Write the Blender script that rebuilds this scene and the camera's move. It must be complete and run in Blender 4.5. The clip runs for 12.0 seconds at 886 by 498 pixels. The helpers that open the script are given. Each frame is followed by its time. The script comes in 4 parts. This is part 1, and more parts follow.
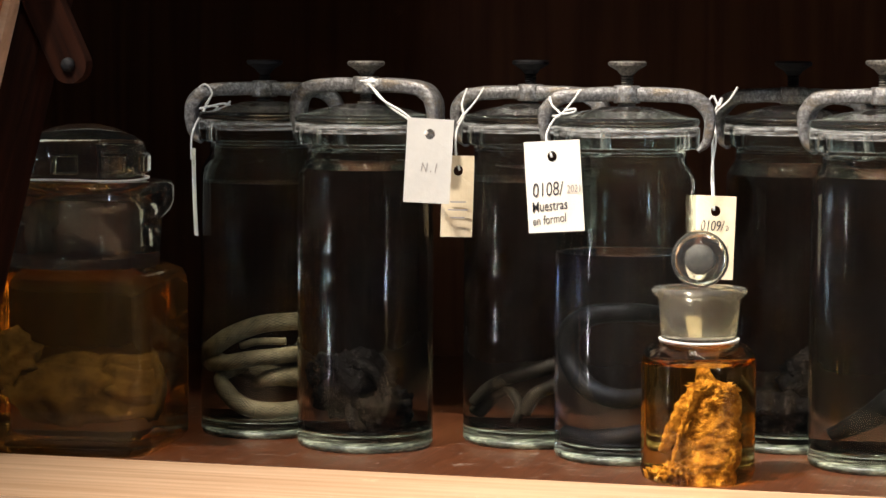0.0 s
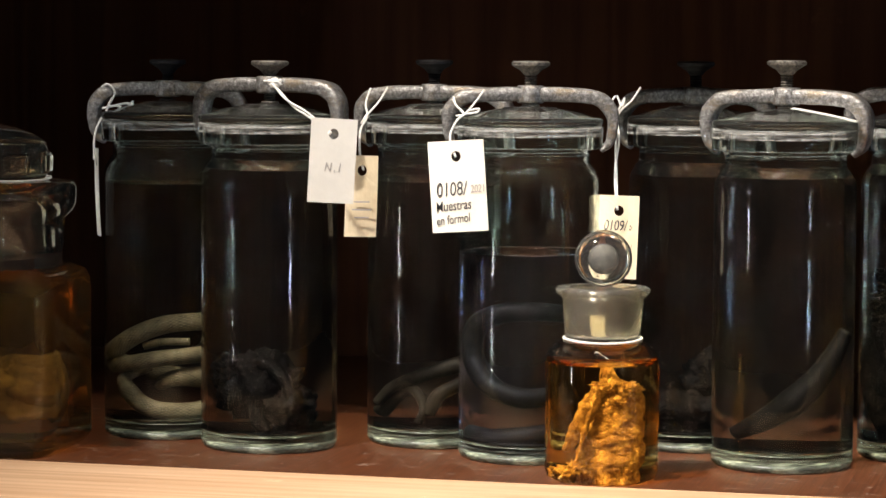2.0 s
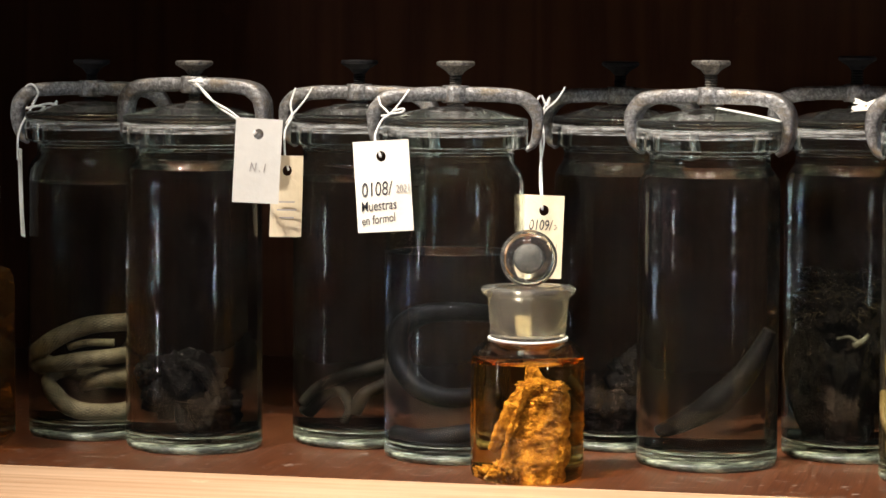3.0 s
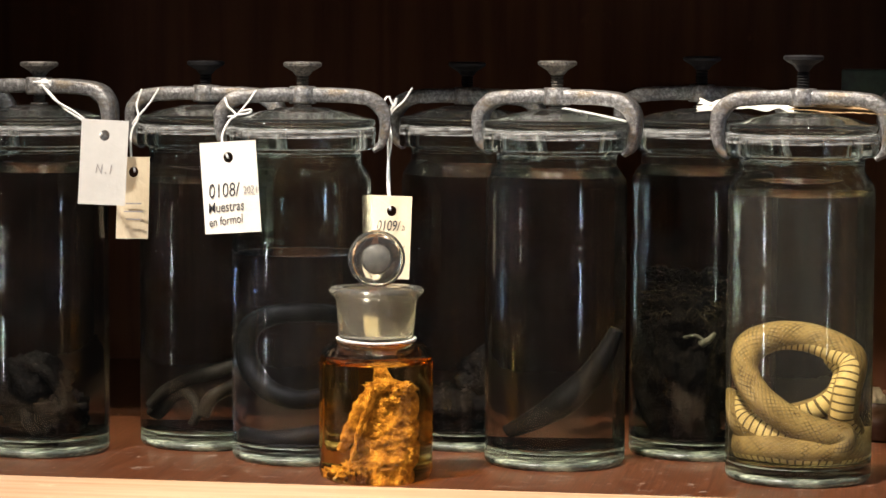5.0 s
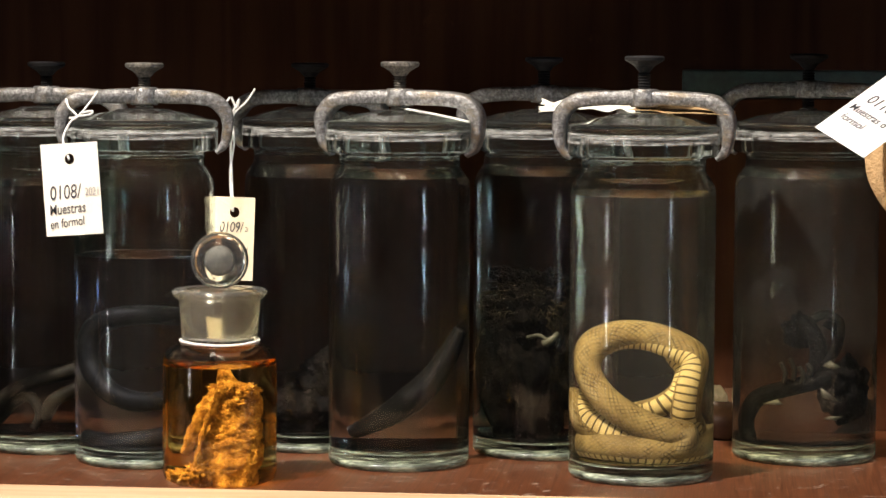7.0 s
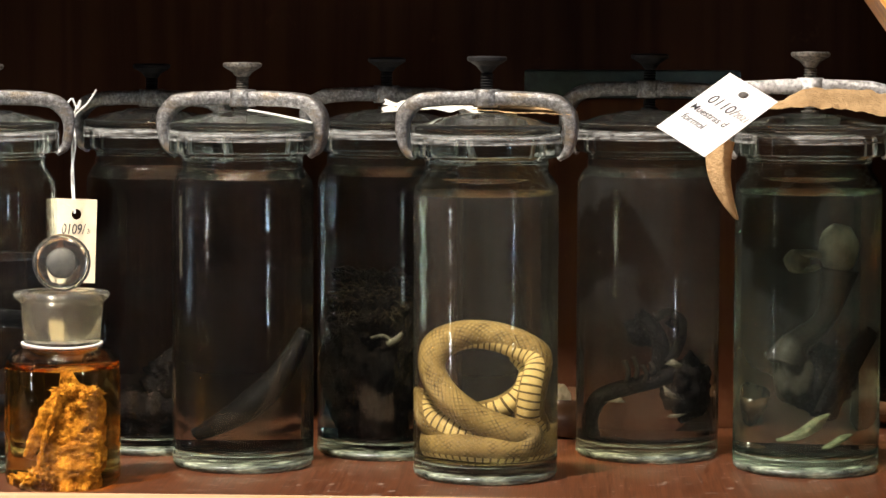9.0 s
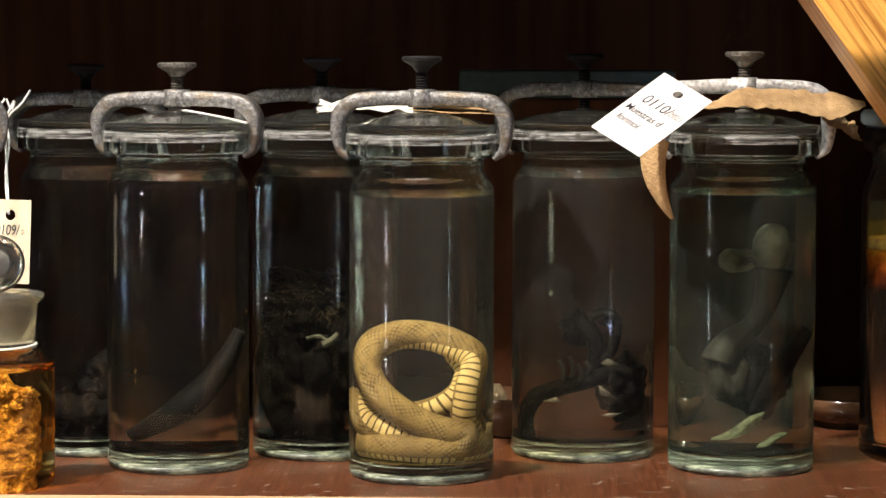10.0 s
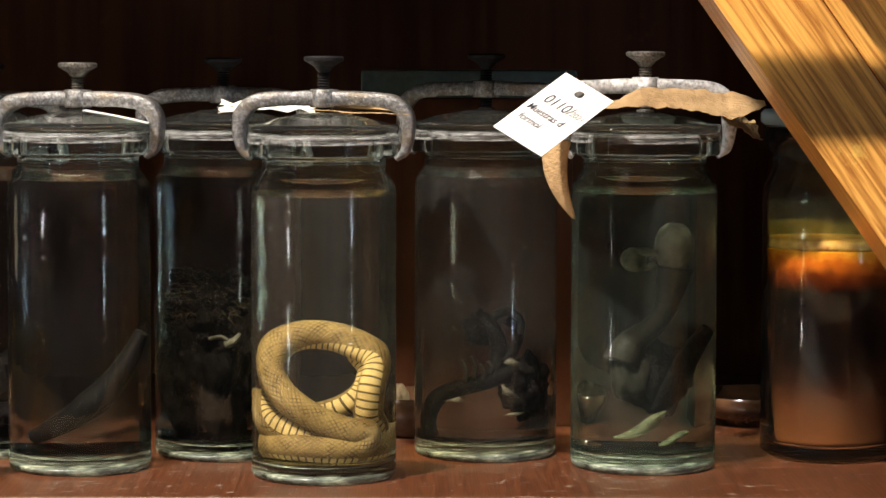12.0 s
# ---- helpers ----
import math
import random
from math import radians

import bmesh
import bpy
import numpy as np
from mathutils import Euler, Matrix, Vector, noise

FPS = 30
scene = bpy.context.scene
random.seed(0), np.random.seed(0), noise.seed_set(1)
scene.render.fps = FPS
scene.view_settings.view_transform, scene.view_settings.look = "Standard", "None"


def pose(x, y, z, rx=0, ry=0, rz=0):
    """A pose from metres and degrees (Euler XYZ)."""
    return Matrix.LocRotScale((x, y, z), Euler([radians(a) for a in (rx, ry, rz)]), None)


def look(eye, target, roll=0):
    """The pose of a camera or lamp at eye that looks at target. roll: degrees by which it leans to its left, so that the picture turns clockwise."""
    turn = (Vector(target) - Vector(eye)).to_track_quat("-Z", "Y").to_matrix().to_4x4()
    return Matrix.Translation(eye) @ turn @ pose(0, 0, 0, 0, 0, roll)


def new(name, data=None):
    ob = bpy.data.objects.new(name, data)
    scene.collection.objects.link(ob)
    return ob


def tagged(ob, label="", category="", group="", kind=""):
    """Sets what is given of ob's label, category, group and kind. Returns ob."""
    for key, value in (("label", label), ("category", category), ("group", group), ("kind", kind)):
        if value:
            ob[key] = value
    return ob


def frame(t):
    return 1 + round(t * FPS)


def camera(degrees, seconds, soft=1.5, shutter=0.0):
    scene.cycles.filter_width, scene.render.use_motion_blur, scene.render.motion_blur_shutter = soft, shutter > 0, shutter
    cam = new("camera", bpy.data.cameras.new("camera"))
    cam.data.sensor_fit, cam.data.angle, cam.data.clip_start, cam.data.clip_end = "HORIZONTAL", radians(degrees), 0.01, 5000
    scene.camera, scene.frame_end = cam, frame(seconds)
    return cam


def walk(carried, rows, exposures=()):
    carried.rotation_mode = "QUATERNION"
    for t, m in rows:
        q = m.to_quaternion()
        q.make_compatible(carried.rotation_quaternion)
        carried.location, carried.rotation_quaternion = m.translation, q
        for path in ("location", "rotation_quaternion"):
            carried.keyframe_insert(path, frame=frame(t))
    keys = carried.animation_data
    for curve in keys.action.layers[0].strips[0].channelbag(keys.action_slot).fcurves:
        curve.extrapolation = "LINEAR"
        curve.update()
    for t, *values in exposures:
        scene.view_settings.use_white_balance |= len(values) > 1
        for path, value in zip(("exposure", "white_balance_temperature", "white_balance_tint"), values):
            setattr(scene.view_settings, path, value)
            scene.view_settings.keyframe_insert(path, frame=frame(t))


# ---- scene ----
# camera: stands still on a tripod and pans to the right
S = 1.05            # shelf top above the room floor
EYE = S + 0.31
cam = camera(18.3, 12.0)
# seconds, yaw, pitch, roll
ROWS = [
    (0.0, 16.07, -4.266, -0.28), (0.5, 15.80, -4.266, -0.31), (1.0, 15.29, -4.264, -0.33), (1.5, 14.74, -4.261, -0.335),
    (2.0, 14.07, -4.258, -0.345), (2.5, 13.34, -4.256, -0.35), (3.0, 12.51, -4.250, -0.35), (5.0, 9.33, -4.219, -0.30),
    (5.5, 8.61, -4.212, -0.305), (6.0, 7.80, -4.200, -0.30), (6.5, 6.99, -4.194, -0.29), (7.0, 6.06, -4.185, -0.28),
    (9.0, 2.79, -4.161, -0.19), (9.5, 2.10, -4.157, -0.17), (10.0, 1.44, -4.157, -0.16), (10.5, 0.895, -4.156, -0.155),
    (11.0, 0.29, -4.153, -0.15), (11.5, -0.16, -4.153, -0.148), (12.0, -0.60, -4.153, -0.145),
]
walk(cam, [(t, pose(0, 0, EYE, 90 + pitch, roll, yaw)) for t, yaw, pitch, roll in ROWS])
scene.view_settings.exposure = 0.0

# ---------------------------------------------------------------- light
world = bpy.data.worlds.new("world")
scene.world = world
world.use_nodes = True
sky = world.node_tree.nodes.new("ShaderNodeTexSky")
sky.sky_type, sky.sun_disc, sky.sun_elevation, sky.sun_rotation = "NISHITA", False, radians(35), radians(120)
world.node_tree.links.new(sky.outputs[0], world.node_tree.nodes["Background"].inputs[0])
world.node_tree.nodes["Background"].inputs[1].default_value = 0.1


def lamp(name, kind, m, power, colour, **values):
    data = bpy.data.lights.new(name, kind)
    data.energy, data.color = power, colour
    if kind == "SPOT":
        data.spot_size, data.spot_blend, data.shadow_soft_size = values["size"], values["blend"], values["radius"]
    else:
        data.shape, data.size, data.size_y = "RECTANGLE", values["size"], values["size_y"]
    ob = new(name, data)
    ob.matrix_world = m
    return ob


SPOT = (-1.05, 0.75, S + 2.05)
lamp("spot_light", "SPOT", look(SPOT, (0.07, 1.93, S + 0.05)), 585, (1.0, 0.895, 0.82), size=radians(48), blend=0.9, radius=0.045)
# daylight in the openings of the two tall windows
lamp("window_light", "AREA", look((2.16, -0.2, 1.20), (0, -0.2, 1.20)), 26, (0.50, 0.66, 1.0), size=0.15, size_y=0.75)
lamp("window_light", "AREA", look((-2.16, 0.55, 1.20), (0, 0.55, 1.20)), 16, (0.90, 0.93, 1.0), size=0.10, size_y=0.75)
# a long, dim lamp tube under the ceiling
lamp("tube_light", "AREA", look((-0.25, 0.85, S + 2.0), (-0.2, 1.98, S + 0.2)), 20, (1.0, 0.95, 0.88), size=1.1, size_y=0.07)


# ---------------------------------------------------------------- materials
def material(name):
    mat = bpy.data.materials.new(name)
    mat.use_nodes = True
    return mat, mat.node_tree.nodes, mat.node_tree.links, mat.node_tree.nodes["Principled BSDF"]


def ramp(nodes, stops):
    node = nodes.new("ShaderNodeValToRGB")
    while len(node.color_ramp.elements) < len(stops):
        node.color_ramp.elements.new(0.5)
    for e, (p, c) in zip(node.color_ramp.elements, stops):
        e.position, e.color = p, (*c, 1)
    return node


def coords(nodes, links, scale, kind="Object"):
    tc, mp = nodes.new("ShaderNodeTexCoord"), nodes.new("ShaderNodeMapping")
    mp.inputs["Scale"].default_value = scale
    links.new(tc.outputs[kind], mp.inputs[0])
    return mp.outputs[0]


def noise_tex(nodes, links, vec, scale, detail=4, rough=0.6):
    n = nodes.new("ShaderNodeTexNoise")
    n.inputs["Scale"].default_value, n.inputs["Detail"].default_value, n.inputs["Roughness"].default_value = scale, detail, rough
    links.new(vec, n.inputs["Vector"])
    return n.outputs["Fac"]


def bump(nodes, links, height, bsdf, strength, distance):
    b = nodes.new("ShaderNodeBump")
    b.inputs["Strength"].default_value, b.inputs["Distance"].default_value = strength, distance
    links.new(height, b.inputs["Height"])
    links.new(b.outputs[0], bsdf.inputs["Normal"])


def speckled(name, dark, light, scale, rough, metal=0.0, relief=0.3, depth=0.001, stretch=(1, 1, 1), mid=None, ends=(0.3, 0.7)):
    mat, nodes, links, bsdf = material(name)
    if "flesh" in name or "hair" in name or "tissue" in name:
        bsdf.inputs["Specular IOR Level"].default_value = 0.08
    vec = coords(nodes, links, stretch)
    fac = noise_tex(nodes, links, vec, scale, 6)
    stops = [(ends[0], dark), (ends[1], light)] if mid is None else [(ends[0], dark), (sum(ends) / 2, mid), (ends[1], light)]
    col = ramp(nodes, stops)
    links.new(fac, col.inputs[0])
    links.new(col.outputs[0], bsdf.inputs["Base Color"])
    bsdf.inputs["Roughness"].default_value, bsdf.inputs["Metallic"].default_value = rough, metal
    fine = noise_tex(nodes, links, vec, scale * 5, 3)
    bump(nodes, links, fine, bsdf, relief, depth)
    return mat


def wood(name, dark, light, rough, axis="X", ring=26, coat=0.0, scratch=0.0, contrast=9.0):
    """Varnished wood with long grain along one axis, pores and worn spots."""
    mat, nodes, links, bsdf = material(name)
    stretch = {"X": (0.05, 1, 1), "Y": (1, 0.022, 1), "Z": (1, 1, 0.05)}[axis]
    vec = coords(nodes, links, stretch)
    broad = noise_tex(nodes, links, vec, ring, 3, 0.5)
    wave = nodes.new("ShaderNodeMath")
    wave.operation = "PINGPONG"
    wave.inputs[1].default_value = 0.06
    links.new(broad, wave.inputs[0])
    fine = noise_tex(nodes, links, vec, ring * 8, 6, 0.75)
    add = nodes.new("ShaderNodeMath")
    add.operation = "MULTIPLY_ADD"
    add.inputs[1].default_value = contrast
    links.new(wave.outputs[0], add.inputs[0])
    links.new(fine, add.inputs[2])
    col = ramp(nodes, [(0.35, dark), (0.95, light)])
    links.new(add.outputs[0], col.inputs[0])
    worn = noise_tex(nodes, links, coords(nodes, links, (1, 1, 1)), 14, 8, 0.75)
    wr = ramp(nodes, [(0.62, (0, 0, 0)), (0.74, (0.65, 0.65, 0.65))])
    links.new(worn, wr.inputs[0])
    mix = nodes.new("ShaderNodeMix")
    mix.data_type = "RGBA"
    links.new(wr.outputs[0], mix.inputs["Factor"])
    links.new(col.outputs[0], mix.inputs[6])
    mix.inputs[7].default_value = (*[min(1, c * 1.7 + 0.003) for c in light], 1)
    surface = mix.outputs[2]
    if scratch:
        # pale flecks and short scratches
        for squash, size in (((0.25, 1, 1), 210), ((1, 0.3, 1), 160), ((1, 1, 1), 60)):
            marks = ramp(nodes, [(0.645, (0, 0, 0)), (0.69, (scratch,) * 3)])
            links.new(noise_tex(nodes, links, coords(nodes, links, squash), size, 5, 0.6), marks.inputs[0])
            pale = nodes.new("ShaderNodeMix")
            pale.data_type = "RGBA"
            links.new(marks.outputs[0], pale.inputs["Factor"])
            links.new(surface, pale.inputs[6])
            pale.inputs[7].default_value = (0.55, 0.44, 0.34, 1)
            surface = pale.outputs[2]
    links.new(surface, bsdf.inputs["Base Color"])
    bsdf.inputs["Roughness"].default_value = rough
    if not coat:
        bsdf.inputs["Specular IOR Level"].default_value = 0.08
    bsdf.inputs["Coat Weight"].default_value, bsdf.inputs["Coat Roughness"].default_value = coat, 0.18
    bump(nodes, links, fine, bsdf, 0.25, 0.0008)
    return mat


def glass(name, tint, ior=1.45, rough=0.0, wobble=0.05, dust=0.0004):
    """Glass with faint waves and a thin, streaky film of dust."""
    mat, nodes, links, bsdf = material(name)
    nodes.remove(bsdf)
    g = nodes.new("ShaderNodeBsdfGlass")
    g.inputs["Color"].default_value, g.inputs["Roughness"].default_value, g.inputs["IOR"].default_value = (*tint, 1), rough, ior
    fac = noise_tex(nodes, links, coords(nodes, links, (1, 1, 0.5)), 90, 3)
    bump(nodes, links, fac, g, wobble, 0.0012)
    film = nodes.new("ShaderNodeBsdfDiffuse")
    film.inputs[0].default_value = (0.55, 0.55, 0.53, 1)
    streak = noise_tex(nodes, links, coords(nodes, links, (1, 1, 0.3)), 45, 8, 0.75)
    amount = ramp(nodes, [(0.35, (dust * 0.25,) * 3), (0.62, (dust,) * 3), (0.74, (dust * 4,) * 3)])
    links.new(streak, amount.inputs[0])
    mix = nodes.new("ShaderNodeMixShader")
    links.new(amount.outputs[0], mix.inputs[0])
    links.new(g.outputs[0], mix.inputs[1])
    links.new(film.outputs[0], mix.inputs[2])
    links.new(mix.outputs[0], nodes["Material Output"].inputs[0])
    return mat


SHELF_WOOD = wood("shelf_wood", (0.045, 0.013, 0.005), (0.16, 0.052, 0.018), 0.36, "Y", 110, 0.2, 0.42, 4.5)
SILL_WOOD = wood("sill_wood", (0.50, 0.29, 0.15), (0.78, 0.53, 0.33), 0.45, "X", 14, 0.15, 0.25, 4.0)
LEG_WOOD = wood("leg_wood", (0.28, 0.085, 0.012), (0.84, 0.42, 0.09), 0.33, "Z", 60, 0.4, 0.0, 8.0)
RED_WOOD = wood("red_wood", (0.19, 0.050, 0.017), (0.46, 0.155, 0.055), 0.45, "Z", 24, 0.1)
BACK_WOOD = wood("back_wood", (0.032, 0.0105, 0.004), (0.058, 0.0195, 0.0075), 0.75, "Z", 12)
# red wood with the shade on rear board and stay put into its colour
SHADED_RED_WOOD = wood("shaded_red_wood", (0.007, 0.0022, 0.001), (0.022, 0.0065, 0.0028), 0.9, "Z", 24)
PLASTER = speckled("plaster", (0.030, 0.024, 0.020), (0.045, 0.036, 0.030), 6, 0.9)
FLOOR_MAT = wood("floor_wood", (0.02, 0.011, 0.006), (0.05, 0.026, 0.014), 0.4, "X", 8, 0.1)
GLASS = glass("jar_glass", (0.94, 0.97, 0.95), 1.34, 0.0, 0.12, 0.0022)
LID_GLASS = glass("lid_glass", (0.95, 0.97, 0.95), 1.45, 0.0, 0.10, 0.012)
STEEL, nodes, links, bsdf = material("galvanised_steel")
grain = ramp(nodes, [(0.34, (0.05, 0.047, 0.042)), (0.50, (0.16, 0.155, 0.145)), (0.68, (0.42, 0.42, 0.40))])
links.new(noise_tex(nodes, links, coords(nodes, links, (1, 1, 1)), 260, 9, 0.75), grain.inputs[0])
rust = ramp(nodes, [(0.50, (0, 0, 0)), (0.64, (0.75, 0.75, 0.75))])
links.new(noise_tex(nodes, links, coords(nodes, links, (1, 1, 1), "Generated"), 5, 7, 0.7), rust.inputs[0])
stain = nodes.new("ShaderNodeMix")
stain.data_type = "RGBA"
links.new(rust.outputs[0], stain.inputs["Factor"])
links.new(grain.outputs[0], stain.inputs[6])
stain.inputs[7].default_value = (0.20, 0.15, 0.085, 1)
links.new(stain.outputs[2], bsdf.inputs["Base Color"])
bsdf.inputs["Metallic"].default_value, bsdf.inputs["Roughness"].default_value = 0.55, 0.38
bump(nodes, links, noise_tex(nodes, links, coords(nodes, links, (1, 1, 1)), 700, 5), bsdf, 0.8, 0.0008)
DARK_STEEL = speckled("dark_steel", (0.03, 0.03, 0.03), (0.30, 0.27, 0.22), 420, 0.42, 0.7, 0.6, 0.0006)
# near-black steel for the bolt and the darkest screws
DARKEST_STEEL = speckled("darkest_steel", (0.003, 0.003, 0.0033), (0.018, 0.016, 0.015), 300, 0.65, 0.5, 0.6, 0.0006)
# pale galvanised steel, with the strong light on one clamp bar put into its colour
LIT_STEEL = speckled("lit_galvanised_steel", (0.16, 0.155, 0.145), (0.80, 0.79, 0.76), 240, 0.35, 0.5, 0.8, 0.0008, (1, 1, 1), (0.52, 0.51, 0.48), (0.30, 0.62))


# ---------------------------------------------------------------- mesh helpers
def link_mesh(name, bm, mat, parent=None, label="", smooth=True):
    me = bpy.data.meshes.new(name)
    bmesh.ops.recalc_face_normals(bm, faces=bm.faces)
    air = bm.faces.layers.int.get("air")
    if air:     # hollows inside glass face inwards
        bmesh.ops.reverse_faces(bm, faces=[f for f in bm.faces if f[air]])
    bm.to_mesh(me)
    bm.free()
    me.materials.append(mat)
    if smooth:
        for p in me.polygons:
            p.use_smooth = True
    ob = new(name, me)
    if parent:
        ob.parent = parent
    if label:
        tagged(ob, label)
    return ob


def part(name, bm, mat, parent, label="", smooth=True):
    return link_mesh(name, bm, mat, parent, label, smooth)


def thing(name, x, y, z, label, category, group="", rz=0):
    ob = new(name)
    ob.empty_display_size = 0.02
    ob.matrix_basis = pose(x, y, z, 0, 0, rz)
    return tagged(ob, label, category, group)


def lathe(profile, steps=56, bm=None, centre=(0, 0)):
    """Turns (radius, height) points round the z axis; radius 0 closes an end."""
    bm = bm or bmesh.new()
    rings = []
    for r, z in profile:
        if r < 1e-6:
            rings.append([bm.verts.new((centre[0], centre[1], z))])
        else:
            rings.append([bm.verts.new((centre[0] + r * math.cos(a), centre[1] + r * math.sin(a), z)) for a in (2 * math.pi * k / steps for k in range(steps))])
    for a, b in zip(rings, rings[1:]):
        for k in range(steps):
            n = (k + 1) % steps
            if len(a) == 1 and len(b) == 1:
                continue
            if len(a) == 1:
                bm.faces.new((a[0], b[n], b[k]))
            elif len(b) == 1:
                bm.faces.new((a[k], a[n], b[0]))
            else:
                bm.faces.new((a[k], a[n], b[n], b[k]))
    return bm


def box(bm, lo, hi, bevel=0.0):
    made = bmesh.ops.create_cube(bm, size=1)["verts"]
    for v in made:
        v.co = [l + (c + 0.5) * (h - l) for c, l, h in zip(v.co, lo, hi)]
    if bevel:
        edges = list({e for v in made for e in v.link_edges})
        bmesh.ops.bevel(bm, geom=edges, offset=bevel, segments=2, profile=0.7, affect="EDGES")
    return bm


def smooth_line(points, n):
    """A Catmull-Rom line through the points, n samples."""
    p = [Vector(q) for q in points]
    p = [p[0] * 2 - p[1]] + p + [p[-1] * 2 - p[-2]]
    out = []
    spans = len(p) - 3
    for i in range(n):
        u = i / (n - 1) * spans
        k = min(int(u), spans - 1)
        t = u - k
        a, b, c, d = p[k:k + 4]
        out.append(0.5 * ((2 * b) + (c - a) * t + (2 * a - 5 * b + 4 * c - d) * t * t + (3 * b - a - 3 * c + d) * t ** 3))
    return out


def tube(points, radius, n=60, sides=12, bm=None, flat=1.0, belly=None):
    """A tube along a smooth line; radius is a number or a function of 0..1. Its map runs in metres along it and once round it."""
    bm = bm or bmesh.new()
    uv = bm.loops.layers.uv.verify()
    line = smooth_line(points, n)
    rings, run = [], [0.0]
    side = None
    for i, p in enumerate(line):
        way = (line[min(i + 1, n - 1)] - line[max(i - 1, 0)]).normalized()
        if i:
            run.append(run[-1] + (p - line[i - 1]).length)
        if side is None:
            side = way.orthogonal().normalized()
        if belly:
            side = Vector(belly(i / (n - 1)))
        side = (side - way * side.dot(way)).normalized()
        up = way.cross(side)
        r = radius(i / (n - 1)) if callable(radius) else radius
        rings.append([bm.verts.new(p + side * (r * math.cos(a)) + up * (r * flat * math.sin(a))) for a in (2 * math.pi * k / sides for k in range(sides))])
    for i, (a, b) in enumerate(zip(rings, rings[1:])):
        for k in range(sides):
            f = bm.faces.new((a[k], a[(k + 1) % sides], b[(k + 1) % sides], b[k]))
            for loop, (u, v) in zip(f.loops, ((i, k), (i, k + 1), (i + 1, k + 1), (i + 1, k))):
                loop[uv].uv = (run[u], v / sides)
    bm.faces.new(rings[0])
    bm.faces.new(rings[-1])
    return bm


def blob(bm, centre, radii, amount=0.2, freq=1.5, seed=0, detail=4):
    """An uneven lump."""
    made = bmesh.ops.create_icosphere(bm, subdivisions=detail, radius=1)["verts"]
    for v in made:
        d = v.co.normalized()
        k = 1 + amount * noise.fractal(d * freq + Vector((seed * 7.3, seed * 1.7, seed)), 0.8, 2.0, 4)
        v.co = Vector(centre) + Vector([c * r * k for c, r in zip(d, radii)])
    return bm


# ---------------------------------------------------------------- room and cabinet
def block(name, lo, hi, mat, kind="structure", bevel=0.0, label="", parent=None):
    ob = link_mesh(name, box(bmesh.new(), lo, hi, bevel), mat, parent, "", False)
    return tagged(ob, label, "", "", kind)


RAIL_Y = 1.855      # inner edge of the front sill
block("floor", (-2.4, -3.7, -0.1), (2.4, 2.9, 0.0), FLOOR_MAT)
block("ceiling", (-2.4, -3.7, 3.2), (2.4, 2.9, 3.3), PLASTER)
block("wall_north", (-2.4, 2.8, 0), (2.4, 2.9, 3.2), PLASTER)
block("wall_south", (-2.4, -3.7, 0), (2.4, -3.6, 3.2), PLASTER)
for name, x0, x1, y0, y1 in (("wall_east", 2.2, 2.4, -0.5, 0.1), ("wall_west", -2.4, -2.2, 0.3, 0.8)):
    bm = bmesh.new()
    box(bm, (x0, -3.6, 0), (x1, y0, 3.2))
    box(bm, (x0, y1, 0), (x1, 2.8, 3.2))
    box(bm, (x0, y0, 0), (x1, y1, 0.4))
    box(bm, (x0, y0, 2.5), (x1, y1, 3.2))
    tagged(link_mesh(name, bm, PLASTER, None, "", False), kind="structure")

for name, x, y0, y1 in (("window_1", 2.13, -0.5, 0.1), ("window_2", -2.13, 0.3, 0.8)):
    bm = bmesh.new()
    for z in (0.42, 0.70, 0.98, 1.12, 1.26, 1.40, 1.54, 1.68, 2.0):
        box(bm, (x - 0.012, y0, z - 0.016), (x + 0.012, y1, z + 0.016))
    for y in (y0 + 0.015, y1 - 0.015):
        box(bm, (x - 0.015, y - 0.015, 0.4), (x + 0.015, y + 0.015, 2.5))
    tagged(link_mesh(name, bm, BACK_WOOD, None, "", False), kind="structure")

block("shelf_board", (-1.25, RAIL_Y, S - 0.03), (0.75, 2.62, S), SHELF_WOOD, label="dark red varnished wooden shelf board with worn scratches")
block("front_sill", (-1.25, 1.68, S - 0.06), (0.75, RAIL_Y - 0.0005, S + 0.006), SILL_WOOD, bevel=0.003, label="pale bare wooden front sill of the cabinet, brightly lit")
block("back_panel", (-1.25, 2.62, S - 0.03), (0.75, 2.65, S + 0.9), BACK_WOOD, label="dark brown wooden back panel of the cabinet")
block("side_panel", (-1.28, 1.9, S - 0.06), (-1.2505, 2.65, S + 0.9), BACK_WOOD)
block("side_panel", (0.7505, 1.9, S - 0.06), (0.78, 2.65, S + 0.9), BACK_WOOD)
block("top_board", (-1.28, 1.9, S + 0.9005), (0.78, 2.65, S + 0.93), BACK_WOOD)
# unseen board, added to block the spot light from the back panel
block("shade_header", (-1.28, 1.82, S + 0.62), (0.78, 1.8995, S + 0.93), BACK_WOOD)
block("base_wall", (-1.25, 1.70, 0), (0.75, 2.65, S - 0.0605), BACK_WOOD)


def leaning_board(name, parent, mat, x0, w, y0, y1, degrees, length):
    """A board that leans sideways; x0 is its left edge where it meets the sill."""
    c = math.cos(radians(degrees))
    ob = part(name, box(bmesh.new(), (x0 * c, y0, -0.0), ((x0 + w) * c, y1, length), 0.0015), mat, parent, "", False)
    ob.matrix_basis = pose(0, 0, 0, 0, degrees, 0)
    return ob


